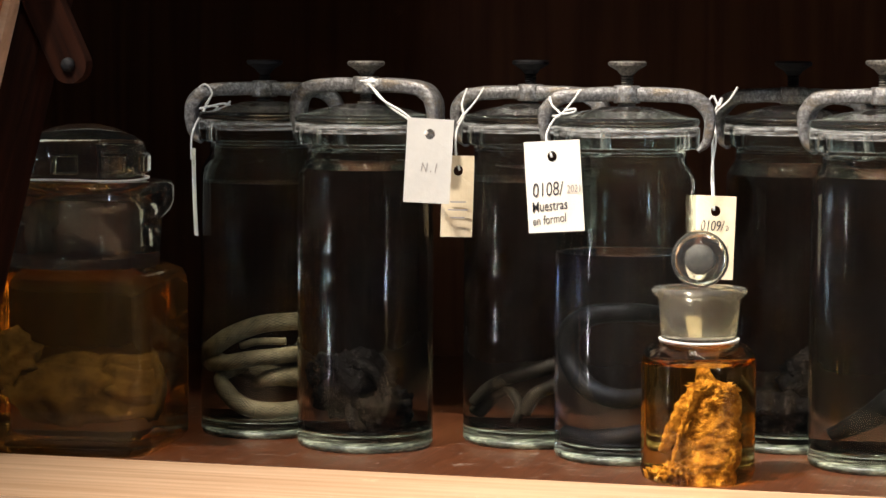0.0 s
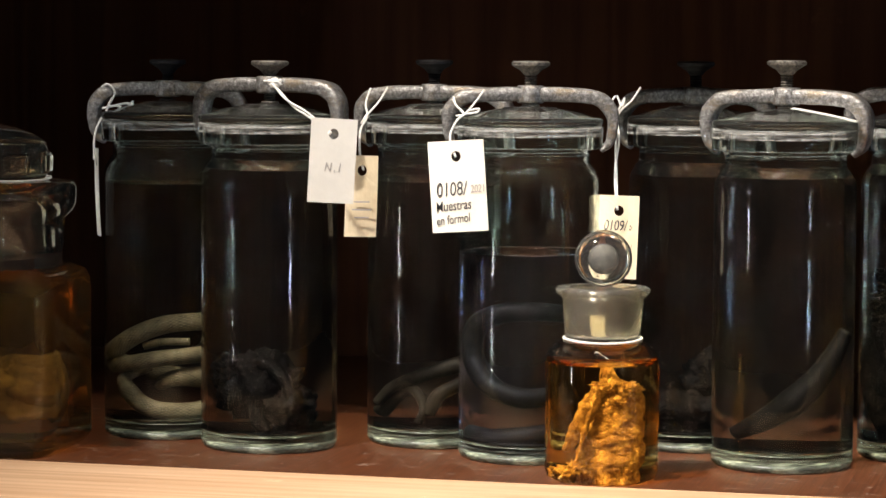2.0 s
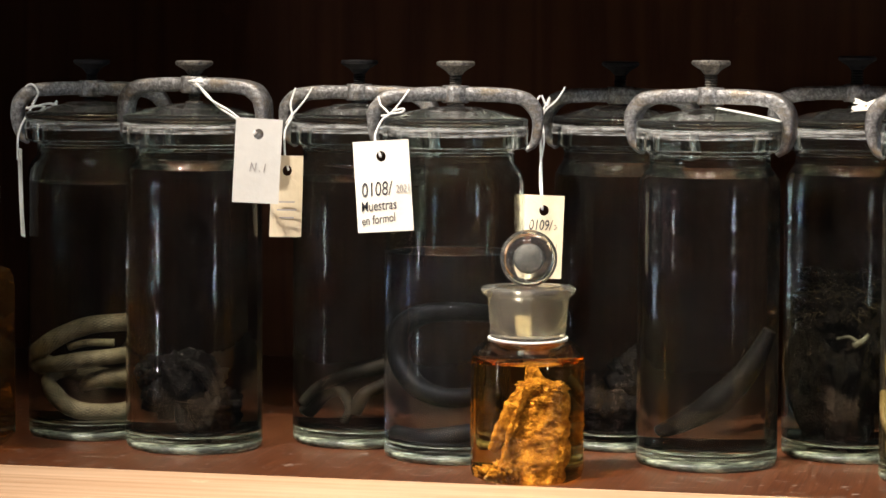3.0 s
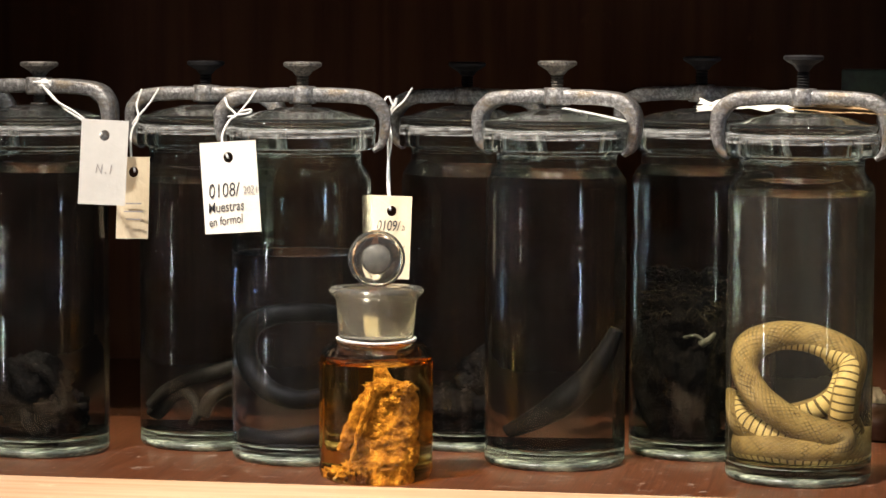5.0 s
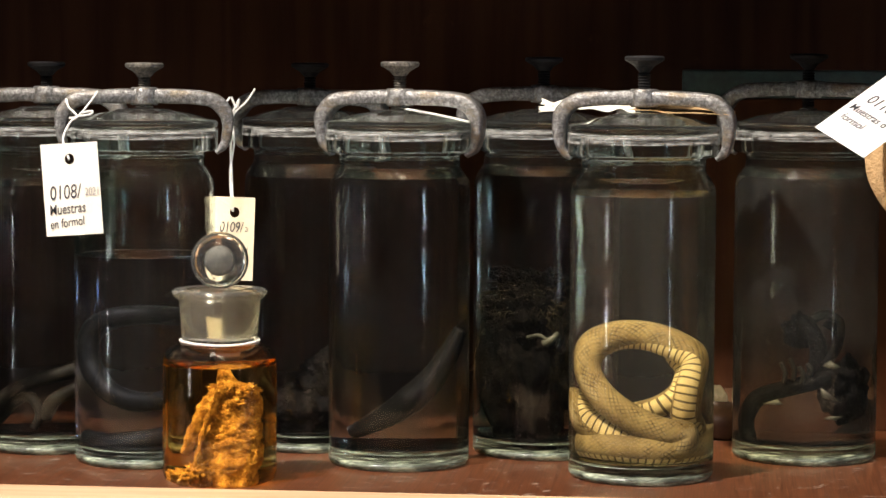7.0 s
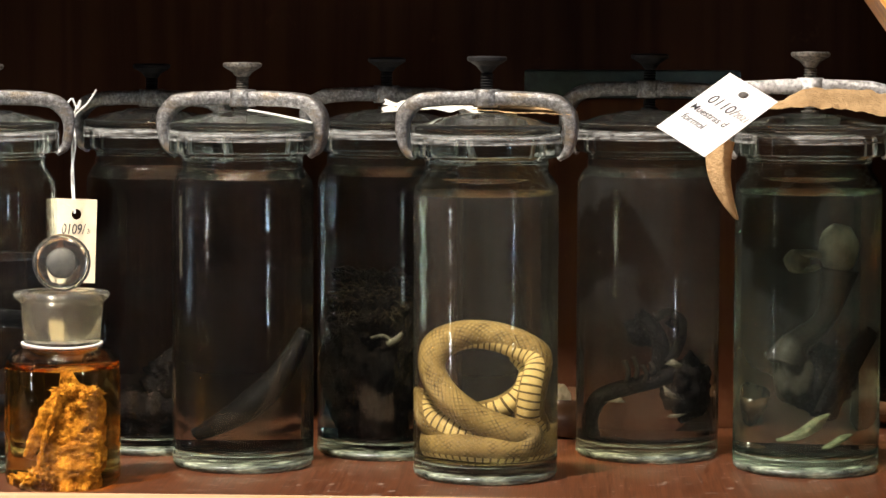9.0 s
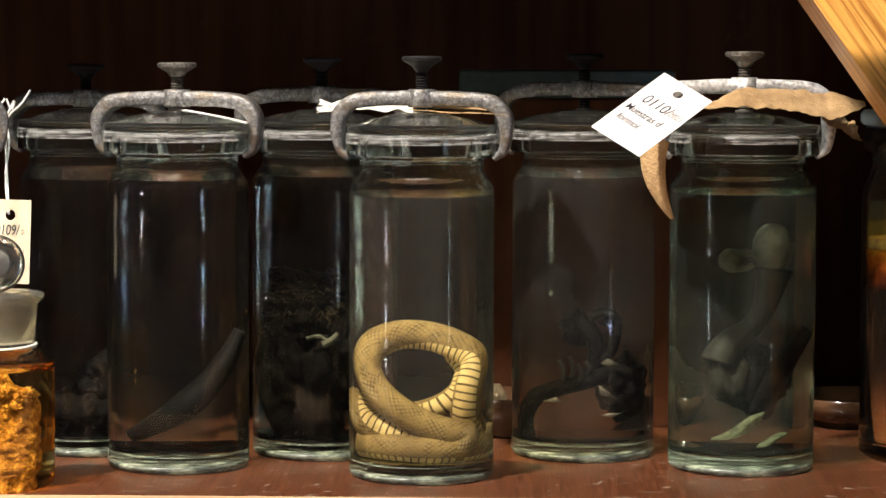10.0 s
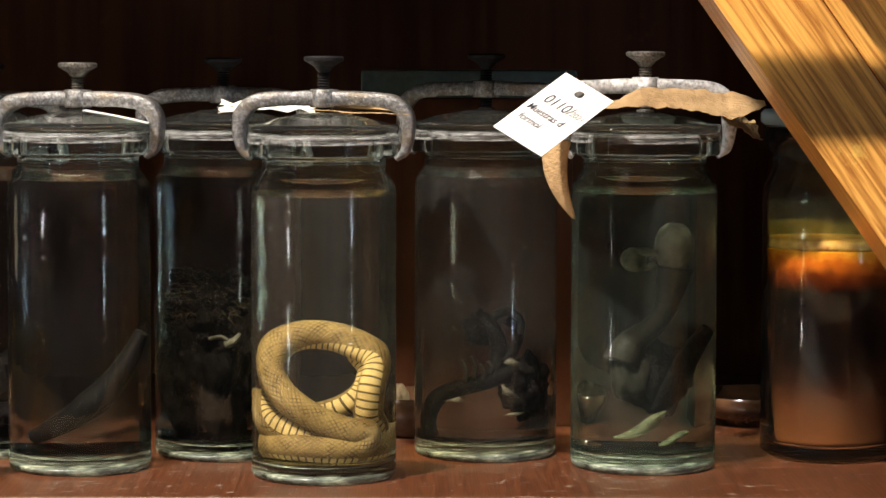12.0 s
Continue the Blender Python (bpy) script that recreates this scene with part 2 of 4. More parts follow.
# ---------------------------------------------------------------- leaning front legs
# left leg: two layered boards leaning outwards, with a hinged wooden stay
left_leg = thing("front_leg", -0.907, 0, S + 0.006, "reddish varnished wooden front leg leaning beside the shelf", "post")
leaning_board("front_board", left_leg, RED_WOOD, -0.055, 0.034, 1.7505, 1.8075, 14.8, 0.62)
# added pale strip: paints the light along the front board's edge
leaning_board("lit_edge", left_leg, SILL_WOOD, -0.0208, 0.006, 1.790, 1.8075, 14.8, 0.62)
# stands in shade, which its darker wood colour carries
leaning_board("rear_board", left_leg, SHADED_RED_WOOD, -0.055, 0.0618, 1.808, 1.850, 14.8, 0.62)
stay = thing("stay_or_shade_bar", -0.8105, 1.80, S + 0.292, "wooden hinged stay with a round bolt, its shade painted in", "stay")
bm = bmesh.new()
pts = [(0.0135 * math.cos(a), 0.0135 * math.sin(a)) for a in (math.pi * k / 12 for k in range(-12, 1))]
pts += [(0.0135, 0.30), (-0.0135, 0.30)]
lo = [bm.verts.new((x, -0.006, z)) for x, z in pts]
hi = [bm.verts.new((x, 0.006, z)) for x, z in pts]
bm.faces.new(lo)
bm.faces.new(hi)
for k in range(len(pts)):
    bm.faces.new((lo[k], lo[(k + 1) % len(pts)], hi[(k + 1) % len(pts)], hi[k]))
# the shadow over the stay is painted in through its near-black wood
bar = part("wooden_bar", bm, SHADED_RED_WOOD, stay, "", False)
bolt = part("bolt", lathe([(0, 0), (0.0052, 0), (0.005, 0.002), (0.003, 0.0038), (0, 0.0042)], 20), DARKEST_STEEL, stay, "dark round bolt head")
bolt.matrix_basis = pose(0, -0.0062, 0, 90, 0, 0)
stay.matrix_basis = pose(-0.7960, 1.81, S + 0.294, 0, -25, 0)

# right leg: one broad board with a second board beside it
right_leg = thing("front_leg", 0.430, 0, S + 0.006, "honey-coloured varnished wooden front leg with clear grain", "post")
leaning_board("main_board", right_leg, LEG_WOOD, 0.0, 0.070, 1.765, 1.850, -35.4, 0.70)
leaning_board("side_board", right_leg, LEG_WOOD, 0.0712, 0.075, 1.768, 1.850, -35.4, 0.70)
# bar and spacer added above the view to cast a shadow band on the leg
upper = thing("stay_or_shade_bar", 0.30, 1.703, S + 0.3875, "unseen thin wooden bar added to cast a shadow band on the leaning leg", "stay")
part("wooden_bar", box(bmesh.new(), (-0.20, -0.003, -0.0215), (0.10, 0.003, 0.0215), 0.001), RED_WOOD, upper, "", False)
part("spacer", box(bmesh.new(), (-0.055, 0.0035, -0.008), (-0.035, 0.0615, 0.008), 0.001), RED_WOOD, upper, "", False)

# ---------------------------------------------------------------- clamped specimen jars
def turbid(name, tint, haze, cloud=(0.60, 0.57, 0.52)):
    """A liquid that takes up some light and is faintly cloudy in upright streaks."""
    mat, nodes, links, bsdf = material(name)
    nodes.remove(bsdf)
    t, d, mix = nodes.new("ShaderNodeBsdfTransparent"), nodes.new("ShaderNodeBsdfDiffuse"), nodes.new("ShaderNodeMixShader")
    t.inputs[0].default_value, d.inputs[0].default_value = (*tint, 1), (*cloud, 1)
    streak = noise_tex(nodes, links, coords(nodes, links, (1, 1, 0.12)), 60, 5, 0.65)
    amount = ramp(nodes, [(0.32, (haze * 0.2,) * 3), (0.68, (haze * 0.75,) * 3), (0.8, (haze * 1.6,) * 3)])
    links.new(streak, amount.inputs[0])
    links.new(amount.outputs[0], mix.inputs[0])
    links.new(t.outputs[0], mix.inputs[1])
    links.new(d.outputs[0], mix.inputs[2])
    links.new(mix.outputs[0], nodes["Material Output"].inputs[0])
    return mat


LIQUIDS = [turbid("liquid_%s" % word, tint, haze, (0.54, 0.58, 0.51) if word == "greenish" else (0.60, 0.57, 0.52)) for word, tint, haze in (
    ("dim", (0.74, 0.74, 0.72), 0.003), ("clear", (0.75, 0.74, 0.72), 0.003), ("clear_grey", (0.73, 0.72, 0.71), 0.004), ("bluish", (0.72, 0.74, 0.80), 0.008), ("dark", (0.72, 0.71, 0.69), 0.004),
    ("grey", (0.74, 0.73, 0.71), 0.005), ("shadowy", (0.70, 0.70, 0.66), 0.003), ("yellowish", (0.84, 0.81, 0.71), 0.028), ("cloudy", (0.78, 0.76, 0.73), 0.027), ("greenish", (0.78, 0.84, 0.79), 0.027))]
AMBER = turbid("amber_liquid", (0.93, 0.75, 0.40), 0.006, (0.6, 0.35, 0.1))
BROWN_LIQUID = turbid("olive_liquid", (0.88, 0.70, 0.40), 0.060, (0.38, 0.23, 0.06))
BOTTOM = speckled("cloudy_bottom_glass", (0.015, 0.017, 0.012), (0.40, 0.42, 0.31), 60, 0.25, 0, 0.3, 0.001, (1, 1, 4), (0.10, 0.11, 0.085), (0.36, 0.70))
SEAL, nodes, links, bsdf = material("smeared_paste")
bsdf.inputs["Roughness"].default_value = 0.5
tone = ramp(nodes, [(0.36, (0.02, 0.02, 0.018)), (0.43, (0.34, 0.34, 0.31)), (0.66, (0.66, 0.66, 0.62))])
links.new(noise_tex(nodes, links, coords(nodes, links, (1, 1, 1.6)), 130, 7, 0.75), tone.inputs[0])
links.new(tone.outputs[0], bsdf.inputs["Base Color"])
gaps = ramp(nodes, [(0.44, (0.02, 0.02, 0.02)), (0.62, (0.50, 0.50, 0.50))])
links.new(noise_tex(nodes, links, coords(nodes, links, (1, 1, 1.4), "Generated"), 2.6, 8, 0.72), gaps.inputs[0])
links.new(gaps.outputs[0], bsdf.inputs["Alpha"])
JARS = [   # x, y, radius, clamp turn, liquid level, bar height, screw top
    (-0.740, 2.059, 0.0505, 8, 0.20, 0.2737, 0.2969, "dark clear glass jar holding a coiled grey specimen"),
    (-0.641, 2.013, 0.0525, -14, 0.2135, 0.2782, 0.2968, "clear glass jar with steel clamp and dark specimen"),
    (-0.526, 2.072, 0.0512, -5, 0.2045, 0.2725, 0.2980, "clear glass jar with steel clamp and slender specimens"),
    (-0.437, 2.014, 0.0525, 14, 0.155, 0.2729, 0.2979, "clear glass jar, three quarters full, with steel clamp"),
    (-0.327, 2.107, 0.0505, -8, 0.21, 0.2715, 0.2980, "clear glass jar with steel clamp and dark sediment"),
    (-0.247, 2.026, 0.0525, -14, 0.2135, 0.2730, 0.2997, "clear glass jar with steel clamp and slanting specimen"),
    (-0.145, 2.096, 0.0530, 4, 0.2135, 0.2752, 0.3034, "clear glass jar with clamp holding a shaggy dark specimen"),
    (-0.065, 1.985, 0.0525, -8, 0.205, 0.2744, 0.3050, "clear glass jar with clamp holding a yellow coiled specimen"),
    (0.055, 2.098, 0.0545, -12, 0.2135, 0.2800, 0.3069, "cloudy glass jar with clamp holding a dark jointed specimen"),
    (0.171, 2.035, 0.0540, 6, 0.205, 0.2830, 0.3089, "greenish glass jar with clamp holding a pale-topped specimen"),
]


def jar_glass(r, level):
    w = 0.0035
    outer = [(0, 0.001), (r * 0.90, 0.0), (r * 0.97, 0.0012), (r, 0.0042), (r, 0.0057), (r, 0.2035), (r, 0.205), (r * 0.985, 0.2115), (r * 0.92, 0.2175), (r * 0.86, 0.2215),
             (r * 0.855, 0.2295), (r * 0.89, 0.2318), (r * 1.02, 0.2326), (r * 1.038, 0.2345), (r * 1.04, 0.2460), (r * 1.02, 0.2478)]
    inner = [(r * 0.78, 0.2478), (r * 0.78, 0.2460), (r * 0.78, 0.2250), (r * 0.78, 0.2235), (r * 0.90, 0.2115), (r - w, 0.204)]
    inner = [p for p in inner if p[1] > level + 0.002]
    edge = r - w if level < 0.206 else r * 0.88
    if level < 0.2:
        inner += [(edge, 0.2025), (edge, level + 0.0015)]
    inner += [(edge, level + 0.0004), (edge - 0.0004, level), (edge - 0.002, level), (0, level)]
    bm = lathe(outer + inner, 72)
    hollow(bm, [(0, 0.0125), (r * 0.80, 0.0115), (r * 0.90, 0.0130), (r * 0.86, 0.0155), (0, 0.0135)])
    return bm


def hollow(bm, profile):
    """A thin air gap under the liquid, over the thick glass bottom."""
    air = bm.faces.layers.int.new("air")
    old = set(bm.faces)
    lathe(profile, 72, bm)
    for f in bm.faces:
        f[air] = 0 if f in old else 1


def specimen_jar(x, y, r, turn, level, bar_z, top_z, label, liquid_mat):
    jar = thing("specimen_jar", x, y, S + 0.0002, label, "jar", "clamped specimen jars", 0)
    body = part("glass_body", jar_glass(r, level), GLASS, jar)
    lid = part("lid", lathe([(0, 0.2490), (r * 1.0, 0.2490), (r * 1.03, 0.2500), (r * 1.04, 0.2525), (r * 1.035, 0.2545), (r * 0.99, 0.2558), (r * 0.90, 0.2562), (r * 0.70, 0.2596), (r * 0.42, 0.2622), (r * 0.40, 0.2632), (r * 0.2, 0.2640), (0, 0.2642)], 64), LID_GLASS, jar)
    # the liquid stands free of the glass by a hair and rests on the thick glass bottom
    liquid = part("liquid", lathe([(0, 0.0165), (r - 0.006, 0.0165), (r - 0.004, 0.0185), (r - 0.004, level - 0.008 if level > 0.2 else level - 0.0008), (r * 0.86, level - 0.0008), (0, level - 0.0008)], 48), liquid_mat, jar)
    body.visible_shadow = lid.visible_shadow = False
    bottom = part("bottom_disc", lathe([(0, 0.0016), (r * 0.87, 0.0010), (r * 0.94, 0.0022), (r * 0.965, 0.0045), (r * 0.93, 0.0060), (0, 0.0045)], 48), BOTTOM, jar, "thick pale green glass bottom")
    part("seal", lathe([(r * 0.93, 0.2482), (r * 1.015, 0.2482), (r * 1.0415, 0.2462), (r * 1.0415, 0.2418), (r * 1.0435, 0.2421), (r * 1.046, 0.2470), (r * 1.04, 0.2490), (r * 0.95, 0.2487)], 60), SEAL, jar, "smeared whitish sealing paste")
    clamp = part("clamp_bar", clamp_mesh(r, bar_z), LIT_STEEL if x > 0.1 else STEEL, jar, "mottled galvanised steel clamp bar")
    clamp.matrix_basis = pose(0, 0, 0, 0, 0, turn)
    screw = part("clamp_screw", screw_mesh(bar_z, top_z), DARK_STEEL if 2.0 < y < 2.05 else DARKEST_STEEL, jar, "dark steel thumb screw", False)
    return jar


def clamp_mesh(r, z):
    """A flat bar over the lid with both ends bent down and hooked under the rim."""
    o = r * 1.165
    half = [(0, z), (0.3, z), (0.66, z - 0.001), (0.86, z - 0.004), (0.985, z - 0.0125), (1.01, 0.2500), (0.97, 0.2370), (0.865, 0.2310)]
    line = smooth_line([(-o * a, 0, h) for a, h in half[:0:-1]] + [(o * a, 0, h) for a, h in half], 70)
    bm = bmesh.new()
    rings = []
    for i, p in enumerate(line):
        u = abs(i / 69 * 2 - 1)
        way = (line[min(i + 1, 69)] - line[max(i - 1, 0)]).normalized()
        up = Vector((0, 1, 0)).cross(way) * -1
        th = 0.0054 - 0.0034 * max(0, (u - 0.55) / 0.45)
        wd = 0.0075 - 0.003 * max(0, (u - 0.75) / 0.25)
        th += 0.0006 * noise.noise((i * 0.4, r * 900, z * 500))
        c = 0.0016
        sec = [(-wd, -th + c), (-wd + c, -th), (wd - c, -th), (wd, -th + c), (wd, th - c), (wd - c, th), (-wd + c, th), (-wd, th - c)]
        rings.append([bm.verts.new(p + Vector((0, a, 0)) + up * b) for a, b in sec])
    for a, b in zip(rings, rings[1:]):
        for k in range(8):
            bm.faces.new((a[k], a[(k + 1) % 8], b[(k + 1) % 8], b[k]))
    bm.faces.new(rings[0])
    bm.faces.new(rings[-1])
    lathe([(0, z - 0.0066), (0.0095, z - 0.0066), (0.0105, z - 0.005), (0.0105, z + 0.005), (0.0095, z + 0.0066), (0, z + 0.0066)], 20, bm)
    return bm


def screw_mesh(bar_z, top):
    prof = [(0, 0.2644), (0.0065, 0.2644), (0.0065, 0.2655)]
    z = 0.2655
    while z < top - 0.0115:
        prof += [(0.0050, z), (0.0034, z + 0.001)]
        z += 0.002
    prof += [(0.0052, top - 0.0105), (0.0075, top - 0.0075), (0.0125, top - 0.0045), (0.0142, top - 0.0035), (0.0145, top - 0.0015), (0.0132, top - 0.0003), (0, top)]
    return lathe(prof, 44)


for row, liquid_mat in zip(JARS, LIQUIDS):
    specimen_jar(*row, liquid_mat)


# ---------------------------------------------------------------- what the jars hold
def scaly(name, back, belly, dark, band=0.0042, rough=0.6, turn=0.5, lined=0.85):
    """Scaled skin: a pale banded strip along one side, small dark-edged scales on the rest."""
    mat, nodes, links, bsdf = material(name)
    tc, sep = nodes.new("ShaderNodeTexCoord"), nodes.new("ShaderNodeSeparateXYZ")
    links.new(tc.outputs["UV"], sep.inputs[0])

    def calc(op, a, b=None, c=None):
        m = nodes.new("ShaderNodeMath")
        m.operation = op
        for k, v in enumerate((a, b, c)):
            if v is None:
                continue
            if isinstance(v, (int, float)):
                m.inputs[k].default_value = v
            else:
                links.new(v, m.inputs[k])
        return m.outputs[0]

    def blend(fac, a, b):
        m = nodes.new("ShaderNodeMix")
        m.data_type = "RGBA"
        links.new(fac, m.inputs["Factor"])
        for k, v in ((6, a), (7, b)):
            if isinstance(v, tuple):
                m.inputs[k].default_value = (*v, 1)
            else:
                links.new(v, m.inputs[k])
        return m.outputs[2]
    # diamond scales in crossing rows
    along, round_it = calc("MULTIPLY", sep.outputs[0], 250.0), calc("MULTIPLY", sep.outputs[1], 18.0)
    rows = [calc("ABSOLUTE", calc("SUBTRACT", calc("FRACT", calc(op, along, round_it)), 0.5)) for op in ("ADD", "SUBTRACT")]
    edge = ramp(nodes, [(0.30, (0, 0, 0)), (0.47, (1, 1, 1))])
    links.new(calc("MAXIMUM", rows[0], rows[1]), edge.inputs[0])
    blot = noise_tex(nodes, links, coords(nodes, links, (1, 1, 1)), 160, 4)
    blot_spread = ramp(nodes, [(0.38, (0.12, 0.12, 0.12)), (0.62, (0.95, 0.95, 0.95))])
    links.new(blot, blot_spread.inputs[0])
    edge_amount = calc("MULTIPLY", edge.outputs[0], blot_spread.outputs[0])
    skin = blend(edge_amount, back, dark)
    # belly plates: dark lines across, at even steps
    saw = calc("FRACT", calc("DIVIDE", sep.outputs[0], band))
    lines = calc("LESS_THAN", saw, 0.26)
    plate = blend(calc("MULTIPLY", lines, lined), belly, dark)
    side = calc("ABSOLUTE", calc("SUBTRACT", calc("FRACT", calc("ADD", sep.outputs[1], turn)), 0.5))
    on_belly = calc("LESS_THAN", side, 0.15)
    col = blend(on_belly, skin, plate)
    big = noise_tex(nodes, links, coords(nodes, links, (1, 1, 1)), 30, 3)
    tone = ramp(nodes, [(0.32, (0.50, 0.46, 0.42)), (0.68, (1.1, 1.1, 1.1))])
    links.new(big, tone.inputs[0])
    mul = nodes.new("ShaderNodeMix")
    mul.data_type, mul.blend_type = "RGBA", "MULTIPLY"
    mul.inputs["Factor"].default_value = 1.0
    links.new(col, mul.inputs[6])
    links.new(tone.outputs[0], mul.inputs[7])
    links.new(mul.outputs[2], bsdf.inputs["Base Color"])
    bsdf.inputs["Roughness"].default_value, bsdf.inputs["Specular IOR Level"].default_value = rough, 0.12
    bump(nodes, links, edge.outputs[0], bsdf, -0.5, 0.0006)
    return mat


YELLOW_SKIN = scaly("yellow_skin", (0.25, 0.175, 0.068), (0.60, 0.46, 0.20), (0.030, 0.017, 0.006), 0.0046)
GREY_SKIN = scaly("grey_skin", (0.25, 0.205, 0.125), (0.28, 0.23, 0.15), (0.03, 0.026, 0.018), lined=0.2)
DARK_SKIN = scaly("dark_skin", (0.006, 0.005, 0.004), (0.015, 0.012, 0.009), (0.002, 0.0015, 0.0015), lined=0.2)
DULL_SKIN = scaly("dull_skin", (0.026, 0.022, 0.016), (0.04, 0.033, 0.024), (0.006, 0.005, 0.004), lined=0.2)
DARK_FLESH = speckled("dark_flesh", (0.001, 0.0008, 0.0007), (0.006, 0.004, 0.003), 90, 0.6, 0, 0.8, 0.002)
FUR = speckled("matted_hair", (0.001, 0.0009, 0.0008), (0.012, 0.008, 0.005), 160, 0.7, 0, 1.0, 0.003)
HAIR = speckled("tangled_hair", (0.008, 0.006, 0.004), (0.055, 0.041, 0.024), 90, 0.7, 0, 0.3, 0.001)
PALE_FLESH = speckled("pale_flesh", (0.045, 0.042, 0.030), (0.17, 0.155, 0.11), 70, 0.5, 0, 0.5, 0.001)
TAN_FLESH = speckled("tan_flesh", (0.05, 0.034, 0.016), (0.21, 0.15, 0.075), 40, 0.6, 0, 0.6, 0.002)
GREEN_FLESH = speckled("greenish_flesh", (0.03, 0.035, 0.017), (0.15, 0.15, 0.08), 220, 0.5, 0, 0.5, 0.001)
ORANGE_FLESH = speckled("orange_tissue", (0.20, 0.10, 0.035), (0.80, 0.54, 0.20), 150, 0.7, 0, 1.0, 0.003, (1, 1, 1), (0.42, 0.24, 0.075), (0.34, 0.68))


def specimen(bm, mat, jar, label):
    x, y = JARS[jar][:2]
    ob = link_mesh("preserved_specimen", bm, mat, None, "", True)
    ob.matrix_basis = pose(x, y, S + 0.0002)
    return tagged(ob, label, "specimen")


def mm(*rows):
    return [(a / 1000, b / 1000, c / 1000) for a, b, c in rows]


# yellow coil
coil = mm((-19, -30, 34), (3, -34, 30), (21, -31, 31), (29, -27, 40), (14, -33, 44), (-6, -35, 54), (-24, -29, 69), (-32, -16, 86), (-27, -8, 101), (-13, -3, 110), (3, -2, 110),
          (19, -6, 103), (32, -12, 92), (30, -20, 74), (27, -18, 55), (27, -4, 42), (12, 18, 36), (-22, 18, 50), (-36, 2, 60), (-33, -16, 48), (-14, -26, 40), (8, -28, 36), (24, -20, 32))
TURNS = ((0, (0, 1, -0.4)), (7, (0.2, 1, 0)), (9, (0.3, 0.3, -1)), (11, (-0.3, -0.6, -1)), (12.2, (-0.3, -1, -0.3)), (14.5, (0.15, -1, 0.1)), (16, (0, -1, 0.5)), (18, (1, -0.3, 0)), (19, (0.6, -1, 0.7)), (22, (0.2, -1, 0.6)))


def underside(u):
    k = u * (len(coil) - 1)
    for (a, p), (b, q) in zip(TURNS, TURNS[1:]):
        if k <= b:
            return Vector(p).lerp(Vector(q), (k - a) / (b - a))
    return Vector(TURNS[-1][1])


coil = [(x * 1.06, y, z - 0.006) for x, y, z in coil]
bm = tube(coil, lambda u: 0.0104 * min(1, 0.25 + 8 * u), 260, 24, None, 1.0, underside)
ring = [(0.0385 * math.cos(a), 0.0375 * math.sin(a), 0.0255 + 0.001 * math.sin(2 * a)) for a in (math.radians(200 + 28 * k) for k in range(12))]
tube(ring, 0.0098, 140, 24, bm, 1.0, lambda u: (0, 0, -1))
tube(mm((19, 10, 90), (26, 2, 78), (23, -5, 64), (12, -9, 54), (-6, 0, 46)), 0.0084, 60, 22, bm, 1.0, lambda u: (-0.3, -1, -0.2))
specimen(bm, YELLOW_SKIN, 7, "coiled yellow-olive scaly specimen with banded underside in the jar")

# grey coils
bm = tube(mm((4, 30, 88), (30, 14, 95), (22, -14, 96), (5, -22, 94), (-13, -26, 86), (-27, -18, 76), (-34, 0, 66), (-20, 26, 54), (10, 32, 44), (34, 8, 34), (30, -18, 27), (10, -32, 27), (-6, -33, 31), (-18, -27, 40), (-24, -14, 50), (-14, 8, 56)),
          lambda u: 0.0070 * min(1, 0.4 + 6 * u, 0.35 + 5 * (1 - u)), 220, 20, None, 1.0, lambda u: (0, 1, -0.3))
tube(mm((-26, 10, 58), (-30, -8, 60), (-14, -27, 64), (4, -31, 68), (22, -26, 70), (33, -8, 71)), 0.0063, 80, 20, bm, 1.0, lambda u: (0, 1, -0.3))
tube(mm((-2, -8, 45), (6, -20, 50), (18, -22, 53), (30, -14, 53)), lambda u: 0.0045 + 0.004 * u, 40, 18, bm, 1.0, lambda u: (0, 1, -0.3))
tube(mm((-8, -24, 77), (6, -28, 81), (24, -22, 81)), 0.0030, 30, 12, bm)
for v in bm.verts:
    v.co.z -= 0.005
specimen(bm, GREY_SKIN, 0, "coiled grey scaly specimen lying in the jar")

# dark lump with limbs
bm = blob(bmesh.new(), (-0.006, 0, 0.048), (0.022, 0.02, 0.026), 0.5, 1.6, 3)
blob(bm, (0.014, -0.006, 0.030), (0.017, 0.016, 0.018), 0.6, 1.8, 5)
blob(bm, (-0.02, 0.004, 0.056), (0.012, 0.012, 0.014), 0.5, 1.8, 9)
tube(mm((0, -12, 66), (12, -18, 60), (20, -18, 44), (22, -16, 28)), lambda u: 0.006 - 0.003 * u, 30, 10, bm)
tube(mm((-4, -12, 40), (-2, -20, 24), (4, -20, 14)), 0.0045, 24, 10, bm)
specimen(bm, DARK_FLESH, 1, "dark brown shrivelled specimen at the bottom of the jar")

# slender grey pair
bm = tube(mm((-33, -6, 30), (-22, -12, 44), (-4, -14, 54), (14, -8, 60), (30, 2, 64)), lambda u: 0.0036 + 0.003 * u, 60, 12)
tube(mm((-30, 6, 22), (-20, -4, 36), (-8, -16, 42), (0, -22, 30), (-4, -22, 18)), lambda u: 0.005 - 0.002 * u, 50, 12, bm)
tube(mm((2, -20, 26), (10, -22, 40), (22, -14, 48), (30, -6, 58)), 0.0052, 40, 12, bm)
specimen(bm, DULL_SKIN, 2, "slender grey-brown specimens leaning in the jar")

# dark loop
bm = tube(mm((26, 8, 108), (10, -16, 112), (-14, -22, 110), (-30, -10, 98), (-32, -8, 76), (-20, -20, 56), (0, -24, 48), (18, -16, 50), (28, 2, 60)), lambda u: 0.0062 + 0.0018 * math.sin(3 * u), 110, 16)
